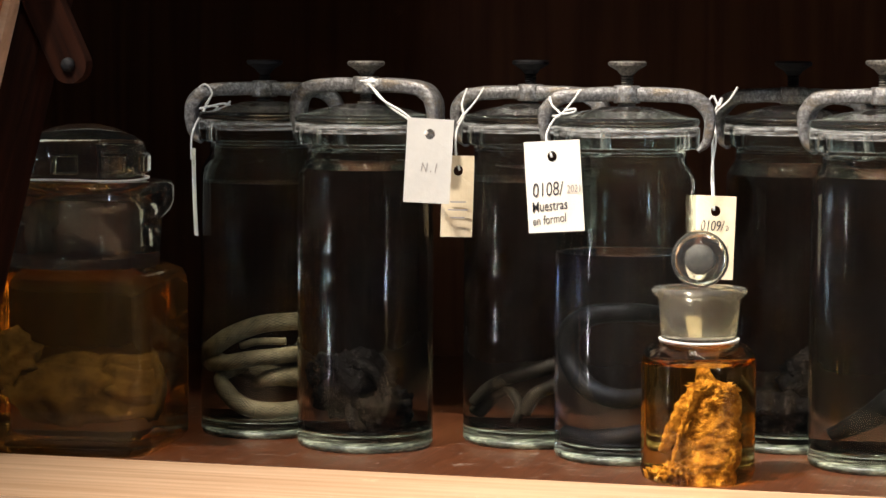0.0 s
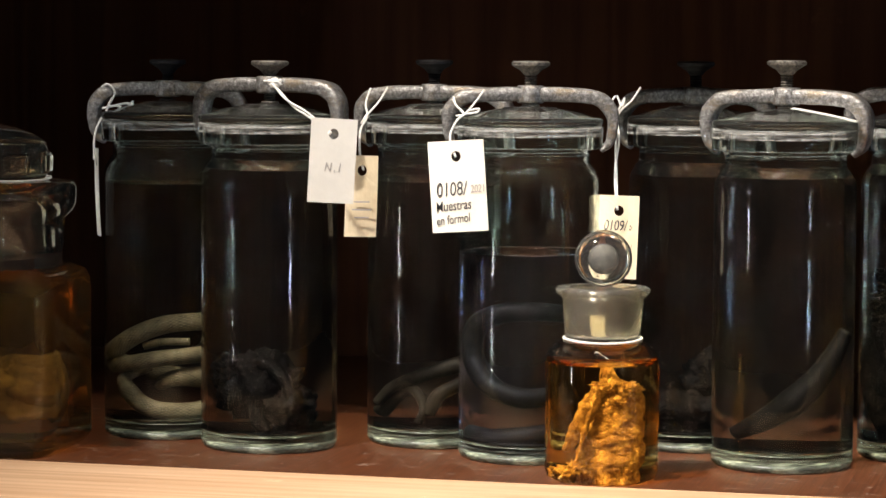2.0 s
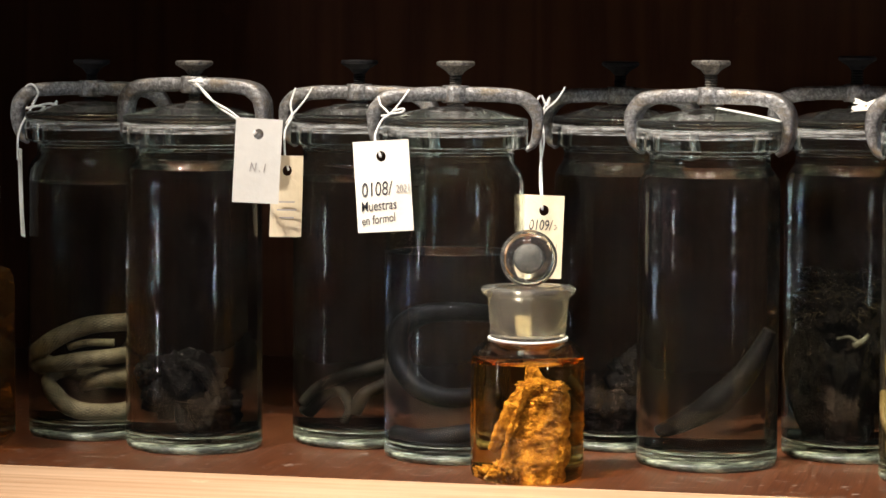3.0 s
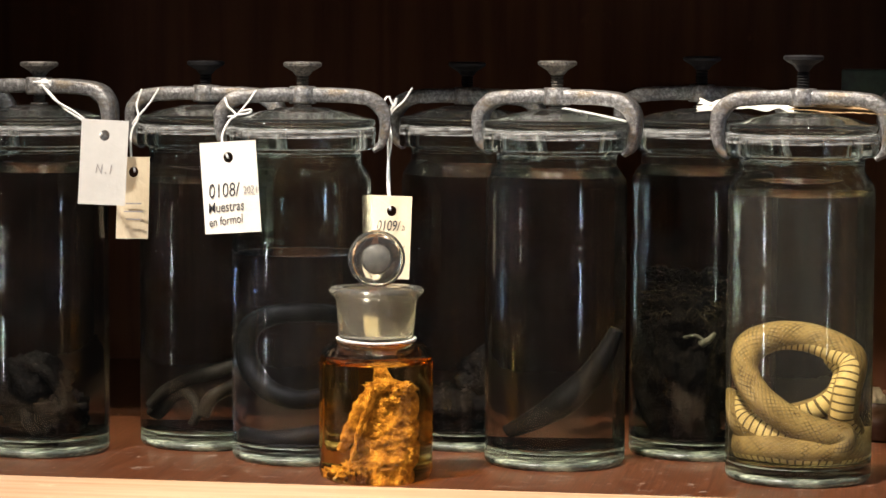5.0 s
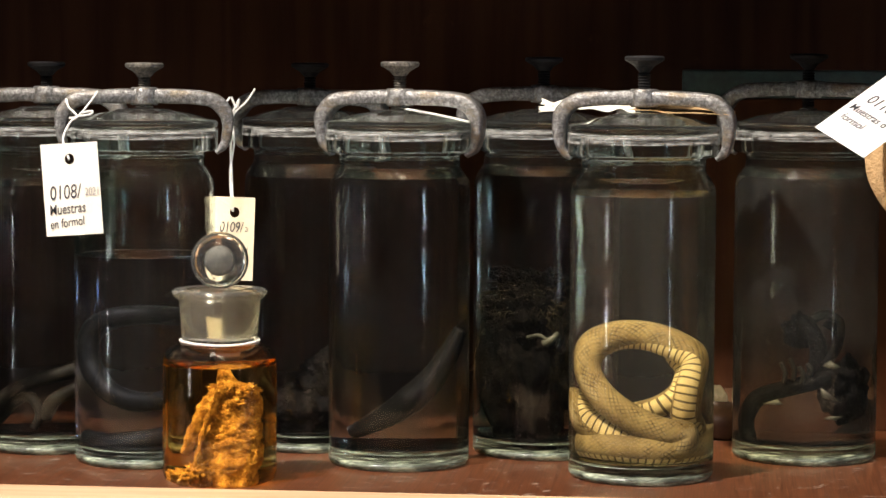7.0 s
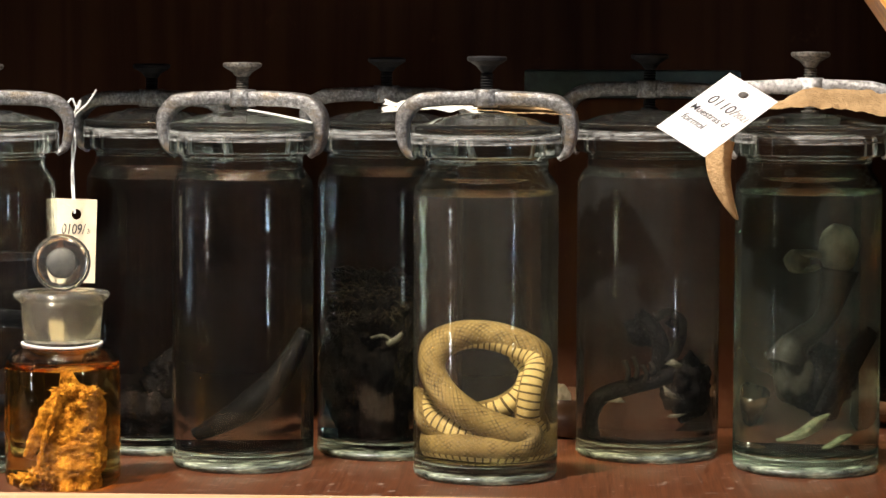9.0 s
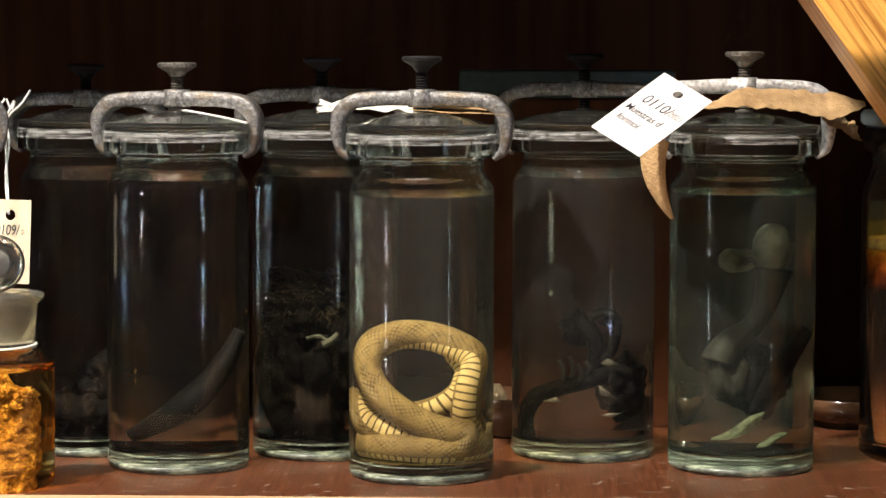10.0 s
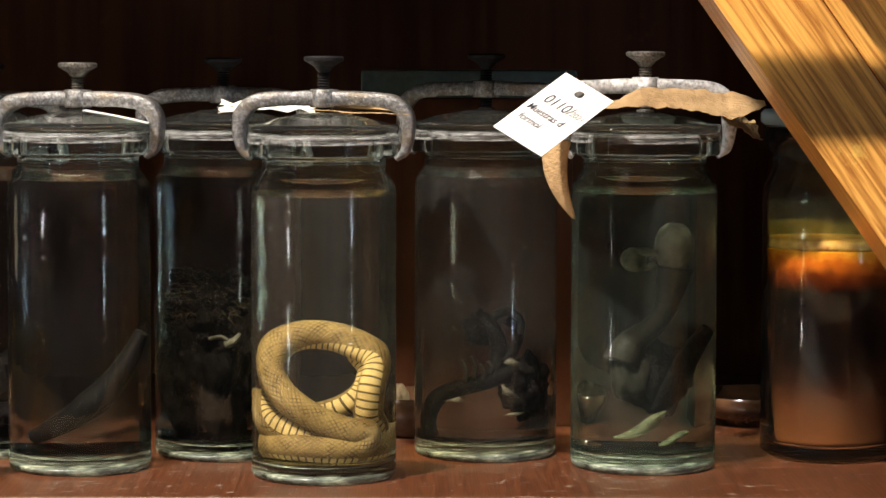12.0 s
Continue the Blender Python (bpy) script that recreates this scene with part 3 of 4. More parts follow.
tube(mm((-32, -6, 16), (-18, -26, 16), (4, -30, 19), (24, -20, 22), (32, 0, 18), (16, 26, 16)), 0.0085, 70, 16, bm)
specimen(bm, DARK_SKIN, 3, "dark looped scaly specimen in the jar")

# dark sediment
bm = blob(bmesh.new(), (0, 0, 0.030), (0.032, 0.032, 0.022), 0.35, 2.0, 12)
blob(bm, (0.012, -0.01, 0.055), (0.016, 0.016, 0.02), 0.5, 2.0, 14)
specimen(bm, DARK_FLESH, 4, "dark sunken specimen on the bottom of the jar")

# slanting tail
bm = tube(mm((-26, 4, 23), (-12, -2, 33), (4, -6, 46), (18, -6, 62), (29, -4, 80), (39, 0, 101)), lambda u: 0.010 - 0.0105 * abs(u - 0.45) + 0.003 * u, 80, 18, None, 0.8)
specimen(bm, DARK_SKIN, 5, "dark slanting tapered specimen in the jar")

# shaggy dark mass
bm = blob(bmesh.new(), (-0.004, 0, 0.110), (0.026, 0.026, 0.030), 0.35, 3.0, 21, 5)
blob(bm, (-0.008, 0, 0.060), (0.027, 0.028, 0.050), 0.35, 2.2, 23, 5)
blob(bm, (-0.024, -0.010, 0.139), (0.008, 0.006, 0.006), 0.4, 2.0, 25)
blob(bm, (0.016, -0.016, 0.09), (0.012, 0.012, 0.02), 0.5, 2.0, 27)
specimen(bm, FUR, 6, "shaggy black-brown matted specimen in the jar")
bm = bmesh.new()
for k in range(420):
    a, b = random.uniform(0, 6.28), random.uniform(-0.1, 1.3)
    p = Vector((-0.004 + 0.025 * math.cos(a) * math.cos(b), 0.025 * math.sin(a) * math.cos(b), 0.110 + 0.029 * math.sin(b)))
    out = (p - Vector((-0.004, 0, 0.105))).normalized() * 0.006 + Vector((random.gauss(0, 0.004), random.gauss(0, 0.004), random.gauss(-0.002, 0.003)))
    tube([p - out * 0.3, p + out * 0.5, p + out + Vector((random.gauss(0, 0.003), 0, -0.002))], lambda u: 0.0006 * (1.1 - u), 4, 4, bm)
specimen(bm, HAIR, 6, "tangled brown hair on top of the dark specimen")
bm = tube(mm((4, -30, 88), (9, -33, 91), (13, -31, 96)), lambda u: 0.0035 - 0.002 * u, 16, 10)
tube(mm((-8, -30, 92), (0, -32, 94), (6, -32, 90)), 0.0014, 16, 8, bm)
specimen(bm, PALE_FLESH, 6, "small pale curled scrap against the dark mass")

# jointed dark specimen
bm = tube(mm((-34, -4, 14), (-36, -6, 30), (-30, -12, 46), (-16, -18, 54), (2, -20, 60), (18, -16, 66)), 0.0062, 70, 14)
tube(mm((6, -12, 64), (8, -14, 84), (4, -14, 98), (-4, -10, 108)), 0.0055, 40, 12, bm)
blob(bm, (0.024, -0.008, 0.055), (0.016, 0.016, 0.022), 0.4, 1.8, 31)
blob(bm, (-0.004, -0.006, 0.098), (0.008, 0.008, 0.012), 0.5, 1.8, 33)
tube(mm((12, -12, 106), (20, -12, 98), (18, -14, 84), (12, -16, 74)), 0.0035, 40, 10, bm)
specimen(bm, DARK_FLESH, 8, "dark jointed specimen with curved limbs in the jar")
bm = tube(mm((4, -18, 108), (13, -16, 112), (21, -14, 106), (22, -16, 94)), lambda u: 0.0035 - 0.001 * u, 40, 10)
for x, z, l in ((-14, 60, 16), (-8, 62, 17), (-2, 60, 13), (3, 66, 9)):
    tube(mm((x, -25, z), (x + 1, -26, z + l / 2), (x - 2, -25, z + l)), 0.0017, 12, 8, bm)
specimen(bm, DULL_SKIN, 8, "pale brown curved strip and short spines in the jar")


def shard(points, jar):
    bm = bmesh.new()
    lo = [bm.verts.new((x / 1000, y / 1000, z / 1000)) for x, y, z in points]
    hi = [bm.verts.new((x / 1000, y / 1000 + 0.0012, z / 1000)) for x, y, z in points]
    bm.faces.new(lo)
    bm.faces.new(hi)
    n = len(points)
    for k in range(n):
        bm.faces.new((lo[k], lo[(k + 1) % n], hi[(k + 1) % n], hi[k]))
    ob = specimen(bm, PALE_FLESH, jar, "small pale angular fragment in the jar")
    return ob


shard(((11, -30, 74), (16, -30, 78), (24, -29, 73), (19, -30, 71)), 8)
shard(((10, -31, 58), (11, -31, 50), (23, -29, 47)), 8)
shard(((-28, -24, 44), (-18, -27, 48), (-14, -28, 44)), 8)
shard(((12, -30, 34), (20, -29, 33), (26, -27, 36), (16, -29, 36)), 8)

# pale-topped specimen: round top, straight pale bar, dark lower body, greenish ends
bm = blob(bmesh.new(), (0.017, -0.013, 0.165), (0.0122, 0.0120, 0.0185), 0.08, 1.2, 41)
specimen(bm, PALE_FLESH, 9, "pale rounded top of the upright specimen in the jar")
bm = blob(bmesh.new(), (-0.0085, -0.020, 0.1565), (0.0080, 0.0066, 0.0088), 0.08, 1.2, 44)
tube(mm((-9, -21, 161), (-1, -23, 162.5), (6, -21, 161)), lambda u: 0.0034 - 0.0008 * u, 24, 12, bm)
tube(mm((-9, -20, 151), (-1, -22, 151), (5, -20, 153)), lambda u: 0.0032 - 0.0012 * u, 24, 12, bm)
specimen(bm, PALE_FLESH, 9, "pale forked piece beside the upright specimen")
bm = tube(mm((18, -10, 150), (15, -10, 134), (11, -9, 118), (4, -8, 106), (-8, -10, 94), (-14, -12, 80)), lambda u: 0.0118 - 0.0050 * math.sin(math.pi * min(1, u * 1.1)), 50, 16)
blob(bm, (-0.008, -0.008, 0.072), (0.013, 0.012, 0.022), 0.3, 1.4, 45)
specimen(bm, DULL_SKIN, 9, "dull olive-brown stem of the upright specimen")
bm = blob(bmesh.new(), (0.006, 0.002, 0.070), (0.018, 0.018, 0.028), 0.3, 1.4, 43)
tube(mm((38, -2, 104), (28, -10, 88), (18, -14, 66), (8, -16, 44)), lambda u: 0.006 + 0.003 * math.sin(3 * u), 40, 12, bm, 0.5)
specimen(bm, DARK_FLESH, 9, "dark lower mass of the upright specimen")
bm = bmesh.new()
for k in range(6):
    tube(mm((-20 + 2 * k, -20 - k % 2, 25 + k * 0.6), (-6 + 2 * k, -24, 28 + 2.4 * k), (8 + k, -22, 35 + k * 2)), lambda u: 0.0008 + 0.0018 * math.sin(math.pi * min(1, 0.1 + u * 0.85)), 16, 10, bm, 0.45)
for k in range(4):
    tube(mm((8 + 2 * k, -26, 20 + k), (15 + 2 * k, -26, 23 + 1.5 * k), (22 + 2 * k, -24, 27 + k)), lambda u: 0.0010 + 0.0022 * math.sin(math.pi * u), 12, 8, bm, 0.5)
specimen(bm, GREEN_FLESH, 9, "pale greenish fringed scraps near the jar bottom")

# ---------------------------------------------------------------- square jar with ground lid
SQUARE_GLASS = glass("square_jar_glass", (0.95, 0.93, 0.85), 1.40, 0.0, 0.08, 0.010)
DULL_GLASS = glass("dull_collar_glass", (0.90, 0.90, 0.85), 1.45, 0.0, 0.16, 0.011)
FROSTED = glass("ground_glass", (0.86, 0.84, 0.76), 1.40, 0.30, 0.05)
PLUG_GLASS = glass("plug_glass", (0.84, 0.82, 0.72), 1.30, 0.20, 0.05, 0.03)


def rounded_square(bm, half, corner, levels):
    """Rings of a rounded square at (scale, height), joined into a body."""
    rings = []
    for s, z in levels:
        ring = []
        for q in range(4):
            for k in range(9):
                a = math.pi / 2 * (q + k / 8)
                cx, cy = ((1, 1), (-1, 1), (-1, -1), (1, -1))[q]
                c = corner * s if s < 1 else corner
                ring.append(bm.verts.new((cx * (half * s - c) + c * math.cos(a), cy * (half * s - c) + c * math.sin(a), z)))
        rings.append(ring)
    n = len(rings[0])
    for a, b in zip(rings, rings[1:]):
        for k in range(n):
            bm.faces.new((a[k], a[(k + 1) % n], b[(k + 1) % n], b[k]))
    bm.faces.new(rings[0])
    bm.faces.new(rings[-1])
    return bm


square_jar = thing("square_jar", -0.848, 1.950, S + 0.0002, "square-shouldered glass jar of amber liquid with heavy lid", "jar", "", 6)
H2 = 0.0685
body = part("glass_body", rounded_square(bmesh.new(), H2, 0.020, [(0.93, 0), (1, 0.006), (1, 0.0075), (1, 0.1165), (1, 0.118), (0.985, 0.128), (0.95, 0.134), (0.80, 0.139)]), SQUARE_GLASS, square_jar)
neck = part("neck", lathe([(0.046, 0.1385), (0.058, 0.1395), (0.0585, 0.150), (0.0605, 0.176), (0.067, 0.182), (0.069, 0.188), (0.069, 0.200), (0.067, 0.204), (0.047, 0.205), (0.046, 0.176), (0.045, 0.150)], 64), DULL_GLASS, square_jar, "thick glass neck with a flared collar")
liquid = part("liquid", rounded_square(bmesh.new(), H2 - 0.005, 0.017, [(0.96, 0.008), (1, 0.014), (1, 0.116), (0.96, 0.128), (0.80, 0.133)]), BROWN_LIQUID, square_jar, "dark amber liquid")
lid = part("lid", lathe([(0, 0.2055), (0.044, 0.2055), (0.047, 0.208), (0.048, 0.228), (0.046, 0.234), (0.038, 0.239), (0.026, 0.244), (0.012, 0.2475), (0, 0.248)], 40), DULL_GLASS, square_jar, "domed pressed-glass lid with square bosses")
for k in range(8):
    a = 2 * math.pi * k / 8
    boss = part("boss", box(bmesh.new(), (-0.011, -0.003, -0.008), (0.011, 0.002, 0.008), 0.0028), DULL_GLASS, lid)
    boss.matrix_basis = pose(0.0482 * math.sin(a), -0.0482 * math.cos(a), 0.218, 0, 0, math.degrees(a))
    boss.visible_shadow = False
for ob in (body, neck, lid):
    ob.visible_shadow = False
STRING = speckled("cotton_string", (0.50, 0.48, 0.43), (0.80, 0.78, 0.72), 600, 0.9, 0, 0.8, 0.0004)
ring = [(0.0495 * math.cos(a), 0.0495 * math.sin(a), 0.2062 + 0.0006 * math.sin(3 * a)) for a in (math.radians(6 * k) for k in range(61))]
cord = link_mesh("string", tube(ring, 0.0009, 160, 8), STRING)
cord.matrix_basis = pose(-0.848, 1.950, S)
tagged(cord, "white cotton string tied round the square jar's lid", "string")
bm = blob(bmesh.new(), (0.0, -0.01, 0.045), (0.052, 0.030, 0.028), 0.25, 1.5, 51)
blob(bm, (-0.048, -0.022, 0.070), (0.024, 0.022, 0.020), 0.4, 2.2, 53)
blob(bm, (0.030, -0.014, 0.050), (0.026, 0.022, 0.022), 0.3, 1.5, 55)
lump = link_mesh("preserved_specimen", bm, TAN_FLESH)
lump.matrix_basis = pose(-0.850, 1.955, S)
tagged(lump, "large tan lumpy specimen lying in amber liquid", "specimen")

# ---------------------------------------------------------------- small stoppered bottle
CORE = speckled("ground_core", (0.02, 0.02, 0.017), (0.075, 0.07, 0.055), 160, 0.6, 0, 0.6, 0.001)
NECK_GLASS = glass("neck_glass", (0.92, 0.90, 0.80), 1.30, 0.15, 0.05, 0.09)
bottle = thing("stoppered_bottle", -0.363, 1.922, S + 0.0002, "small glass bottle of amber liquid with a disc stopper", "bottle")
CLEAR = glass("bottle_glass", (0.97, 0.96, 0.92), 1.40, 0.0, 0.08)
body = part("glass_body", lathe([(0, 0.001), (0.034, 0), (0.0395, 0.003), (0.0408, 0.008), (0.0408, 0.0095), (0.0408, 0.0825), (0.0408, 0.084), (0.0395, 0.092), (0.034, 0.098), (0.0275, 0.1005), (0.024, 0.1005), (0.028, 0.0965), (0.035, 0.090), (0.0365, 0.0845), (0, 0.0845)], 64), CLEAR, bottle)
liquid = part("liquid", lathe([(0, 0.005), (0.036, 0.005), (0.0385, 0.009), (0.0385, 0.083), (0, 0.083)], 48), AMBER, bottle, "clear amber liquid")
plug = part("ground_stopper", lathe([(0, 0.1045), (0.0215, 0.1045), (0.0236, 0.1375), (0.016, 0.1385), (0, 0.1385)], 48), PLUG_GLASS, bottle, "frosted ground-glass stopper plug")
neck = part("neck", lathe([(0.0238, 0.1008), (0.0272, 0.1008), (0.0268, 0.104), (0.0275, 0.110), (0.0290, 0.130), (0.0335, 0.134), (0.0340, 0.1365), (0.0325, 0.138), (0.0240, 0.138)], 64), NECK_GLASS, bottle, "cloudy ground-glass neck with a flared lip")
neck.visible_shadow = False
BALL_GLASS = glass("stopper_glass", (0.97, 0.97, 0.94), 1.45, 0.0, 0.05, 0.03)
disc_bm = lathe([(0, -0.0125), (0.006, -0.0120), (0.012, -0.0100), (0.0170, -0.0065), (0.0200, -0.0025), (0.0206, 0), (0.0200, 0.0025), (0.0170, 0.0065), (0.012, 0.0100), (0.006, 0.0120), (0, 0.0125)], 48)
disc = part("stopper_disc", disc_bm, BALL_GLASS, bottle, "round clear glass stopper grip")
disc.matrix_basis = pose(0, 0, 0.1582, 90, 0, 12)
core = part("stopper_core", lathe([(0, -0.0020), (0.008, -0.0018), (0.0095, 0), (0.008, 0.0018), (0, 0.0020)], 40), CORE, disc, "dull ground core of the stopper")
for ob in (body, disc):
    ob.visible_shadow = False
ring = [(0.0279 * math.cos(a), 0.0279 * math.sin(a), 0.1010 + 0.0007 * math.sin(2 * a + 1)) for a in (math.radians(6 * k) for k in range(61))]
cord = link_mesh("string", tube(ring, 0.0010, 140, 8), STRING)
cord.matrix_basis = pose(-0.363, 1.922, S)
tagged(cord, "white string tied round the small bottle's neck", "string")
# orange tissue: a creased wedge, wide below, with a loose flap
LEFT_EDGE = ((0.002, -0.013), (0.020, -0.010), (0.040, -0.005), (0.060, 0.0), (0.072, 0.0), (0.077, 0.0005), (0.083, 0.001))
RIGHT_EDGE = ((0.002, 0.026), (0.020, 0.027), (0.040, 0.0275), (0.062, 0.0275), (0.070, 0.024), (0.075, 0.012), (0.083, 0.007))


def along_edge(edge, z):
    for (a, p), (b, q) in zip(edge, edge[1:]):
        if z <= b:
            return p + (q - p) * (z - a) / (b - a)
    return edge[-1][1]


bm = bmesh.new()
rings = []
for i in range(90):
    z = 0.002 + 0.081 * i / 89
    x0, x1 = along_edge(LEFT_EDGE, z), along_edge(RIGHT_EDGE, z)
    ring = []
    for k in range(84):
        a = 2 * math.pi * k / 84
        p = Vector((math.cos(a), math.sin(a), z * 60))
        q = Vector((x0 * 90 + math.cos(a) * 1.6, math.sin(a), z * 110))
        crease = abs(noise.noise(q * 1.3)) + 0.6 * abs(noise.noise(q * 3.1))
        j = 1 + 0.16 * noise.fractal(p * 1.2, 0.7, 2.0, 5)
        depth = min(0.011, (x1 - x0) * 0.42) * j - 0.0034 * max(0, 0.45 - crease) * 2
        ring.append(bm.verts.new(((x0 + x1) / 2 + (x1 - x0) / 2 * j * math.cos(a), -0.010 + depth * math.sin(a), z)))
    rings.append(ring)
for a, b in zip(rings, rings[1:]):
    for k in range(84):
        bm.faces.new((a[k], a[(k + 1) % 84], b[(k + 1) % 84], b[k]))
bm.faces.new(rings[0])
bm.faces.new(rings[-1])
tube(mm((3, -20, 69), (-2, -22, 60), (-7, -23, 48), (-13, -22, 34), (-18, -20, 23)), lambda u: (0.0026 + 0.0046 * math.sin(math.pi * min(1, u * 0.75 + 0.15))) * (1 + 0.16 * math.sin(31 * u) * math.sin(13 * u)), 60, 14, bm, 0.5)
tube(mm((2, -22, 72), (-1, -25, 58), (-6, -25, 40), (-10, -24, 22), (-14, -22, 8)), lambda u: 0.0017 + 0.0006 * math.sin(37 * u), 60, 8, bm)
blob(bm, (-0.019, -0.014, 0.006), (0.012, 0.012, 0.005), 0.6, 3.2, 61)
blob(bm, (-0.010, -0.020, 0.010), (0.008, 0.008, 0.006), 0.6, 3.2, 62)
blob(bm, (0.020, -0.016, 0.068), (0.008, 0.007, 0.004), 0.7, 3.4, 63)
blob(bm, (0.007, -0.019, 0.070), (0.008, 0.005, 0.004), 0.7, 3.4, 65)
blob(bm, (0.014, -0.020, 0.060), (0.006, 0.004, 0.003), 0.7, 3.4, 66)
tissue = link_mesh("preserved_specimen", bm, ORANGE_FLESH)
tissue.matrix_basis = pose(-0.363, 1.922, S)
tagged(tissue, "crusted orange tissue wedge standing in amber liquid", "specimen")

# ---------------------------------------------------------------- amber jar behind the leg
amber = thing("amber_jar", 0.319, 2.088, S + 0.0002, "glass jar of dark brown liquid with orange film", "jar")
r = 0.0535
body = part("glass_body", lathe([(0, 0.001), (r * 0.85, 0), (r, 0.006), (r, 0.0075), (r, 0.1985), (r, 0.200), (r * 0.97, 0.2085), (r * 0.90, 0.215), (r * 0.86, 0.222), (r * 0.86, 0.232), (r * 0.98, 0.236), (r * 1.0, 0.252), (r * 0.8, 0.253),
                                 (r * 0.78, 0.222), (r * 0.88, 0.2085), (r - 0.004, 0.198), (r - 0.004, 0.0145), (r - 0.008, 0.0110), (0, 0.0110)], 64), GLASS, amber)
mat, nodes, links, bsdf = material("brown_liquid_with_glow")
tc, sep = nodes.new("ShaderNodeTexCoord"), nodes.new("ShaderNodeSeparateXYZ")
links.new(tc.outputs["Object"], sep.inputs[0])
wob = noise_tex(nodes, links, coords(nodes, links, (1, 1, 1)), 60, 5)
m = nodes.new("ShaderNodeMath")
m.operation = "MULTIPLY_ADD"
m.inputs[1].default_value = 0.022
links.new(wob, m.inputs[0])
links.new(sep.outputs[2], m.inputs[2])
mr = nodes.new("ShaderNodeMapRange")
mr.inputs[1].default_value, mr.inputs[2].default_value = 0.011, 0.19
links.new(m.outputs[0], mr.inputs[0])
# colour by height: painted brown glow at the bottom, dark middle, orange film
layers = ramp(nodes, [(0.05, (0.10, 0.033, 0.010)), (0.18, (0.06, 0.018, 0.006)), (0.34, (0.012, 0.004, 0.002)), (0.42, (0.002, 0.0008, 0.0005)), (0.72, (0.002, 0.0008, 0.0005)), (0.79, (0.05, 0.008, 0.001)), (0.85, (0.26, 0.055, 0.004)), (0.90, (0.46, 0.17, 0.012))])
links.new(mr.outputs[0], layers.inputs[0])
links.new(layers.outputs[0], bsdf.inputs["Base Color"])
bsdf.inputs["Roughness"].default_value = 0.7
bsdf.inputs["Specular IOR Level"].default_value = 0.0
part("liquid", lathe([(0, 0.0125), (r - 0.006, 0.0125), (r - 0.0045, 0.016), (r - 0.0045, 0.0175), (r - 0.0045, 0.1585), (r - 0.0045, 0.160), (r - 0.007, 0.1605), (0, 0.1600)], 56), mat, amber, "dark brown liquid with orange film and a painted glow at the bottom")
FOAM = speckled("orange_foam", (0.22, 0.07, 0.006), (0.50, 0.28, 0.04), 160, 0.6, 0, 0.6, 0.001)
part("foam_layer", lathe([(0, 0.1607), (r - 0.0050, 0.1607), (r - 0.0046, 0.1630), (r - 0.0046, 0.1670), (r - 0.0062, 0.1690), (r * 0.5, 0.1675), (0, 0.167)], 56), FOAM, amber, "orange foam floating on the liquid")
FILM = turbid("yellow_film", (0.95, 0.88, 0.62), 0.22, (0.50, 0.36, 0.10))
FADED_FILM = turbid("faded_film", (0.97, 0.95, 0.85), 0.05, (0.50, 0.44, 0.30))
part("residue_film", lathe([(r - 0.0045, 0.1675), (r - 0.0045, 0.180), (r - 0.0045, 0.1815), (r - 0.0050, 0.1815), (r - 0.0050, 0.1695)], 56), FILM, amber, "dried yellow film on the glass above the liquid")
part("faded_film", lathe([(r - 0.0045, 0.1818), (r - 0.0045, 0.196), (r - 0.0060, 0.1975), (r - 0.0064, 0.197), (r - 0.0050, 0.1955), (r - 0.0050, 0.1818)], 56), FADED_FILM, amber, "faint grey film under the shoulder")
lid = part("lid", lathe([(0, 0.2535), (r * 0.98, 0.2535), (r * 1.03, 0.256), (r * 1.03, 0.262), (r * 0.98, 0.265), (0, 0.266)], 56), FROSTED, amber, "flat ground-glass lid")
for ob in (body, lid):
    ob.visible_shadow = False

# ---------------------------------------------------------------- things at the back of the shelf
GREEN_BOX = speckled("green_cloth", (0.006, 0.016, 0.012), (0.018, 0.040, 0.030), 200, 0.6, 0, 0.4, 0.0005)
gb = thing("green_box", 0.045, 2.28, S, "dark brown box with a green lid behind the jars", "box")
part("box_body", box(bmesh.new(), (-0.085, -0.03, 0), (0.085, 0.03, 0.270), 0.002), BACK_WOOD, gb, "", False)
part("box_lid", box(bmesh.new(), (-0.088, -0.033, 0.2705), (0.088, 0.033, 0.293), 0.002), GREEN_BOX, gb, "", False)
DARK_GLAZE = speckled("dark_glaze", (0.03, 0.014, 0.008), (0.09, 0.045, 0.022), 40, 0.16, 0, 0.1, 0.0005)


def bowl(x, y, r, h, label):
    ob = link_mesh("bowl", lathe([(0, 0.0), (r * 0.5, 0.0), (r * 0.55, h * 0.08), (r * 0.85, h * 0.5), (r, h), (r * 0.97, h), (r * 0.80, h * 0.52), (r * 0.45, h * 0.14), (0, h * 0.12)], 48), DARK_GLAZE)
    ob.matrix_basis = pose(x, y, S)
    return tagged(ob, label, "bowl")


bowl(-0.005, 2.20, 0.045, 0.034, "dark brown glazed bowl behind the jars")
bowl(0.285, 2.27, 0.055, 0.026, "shallow dark glazed dish at the shelf's back")
CREAM = speckled("cream_stone", (0.42, 0.31, 0.17), (0.66, 0.52, 0.32), 120, 0.6, 0, 0.3, 0.001)
stone = link_mesh("pale_stone", blob(bmesh.new(), (0, 0, 0), (0.010, 0.010, 0.012), 0.25, 1.4, 71), CREAM)
stone.matrix_basis = pose(-0.014, 2.19, S + 0.030)
tagged(stone, "small pale lump resting in the dark bowl", "lump")

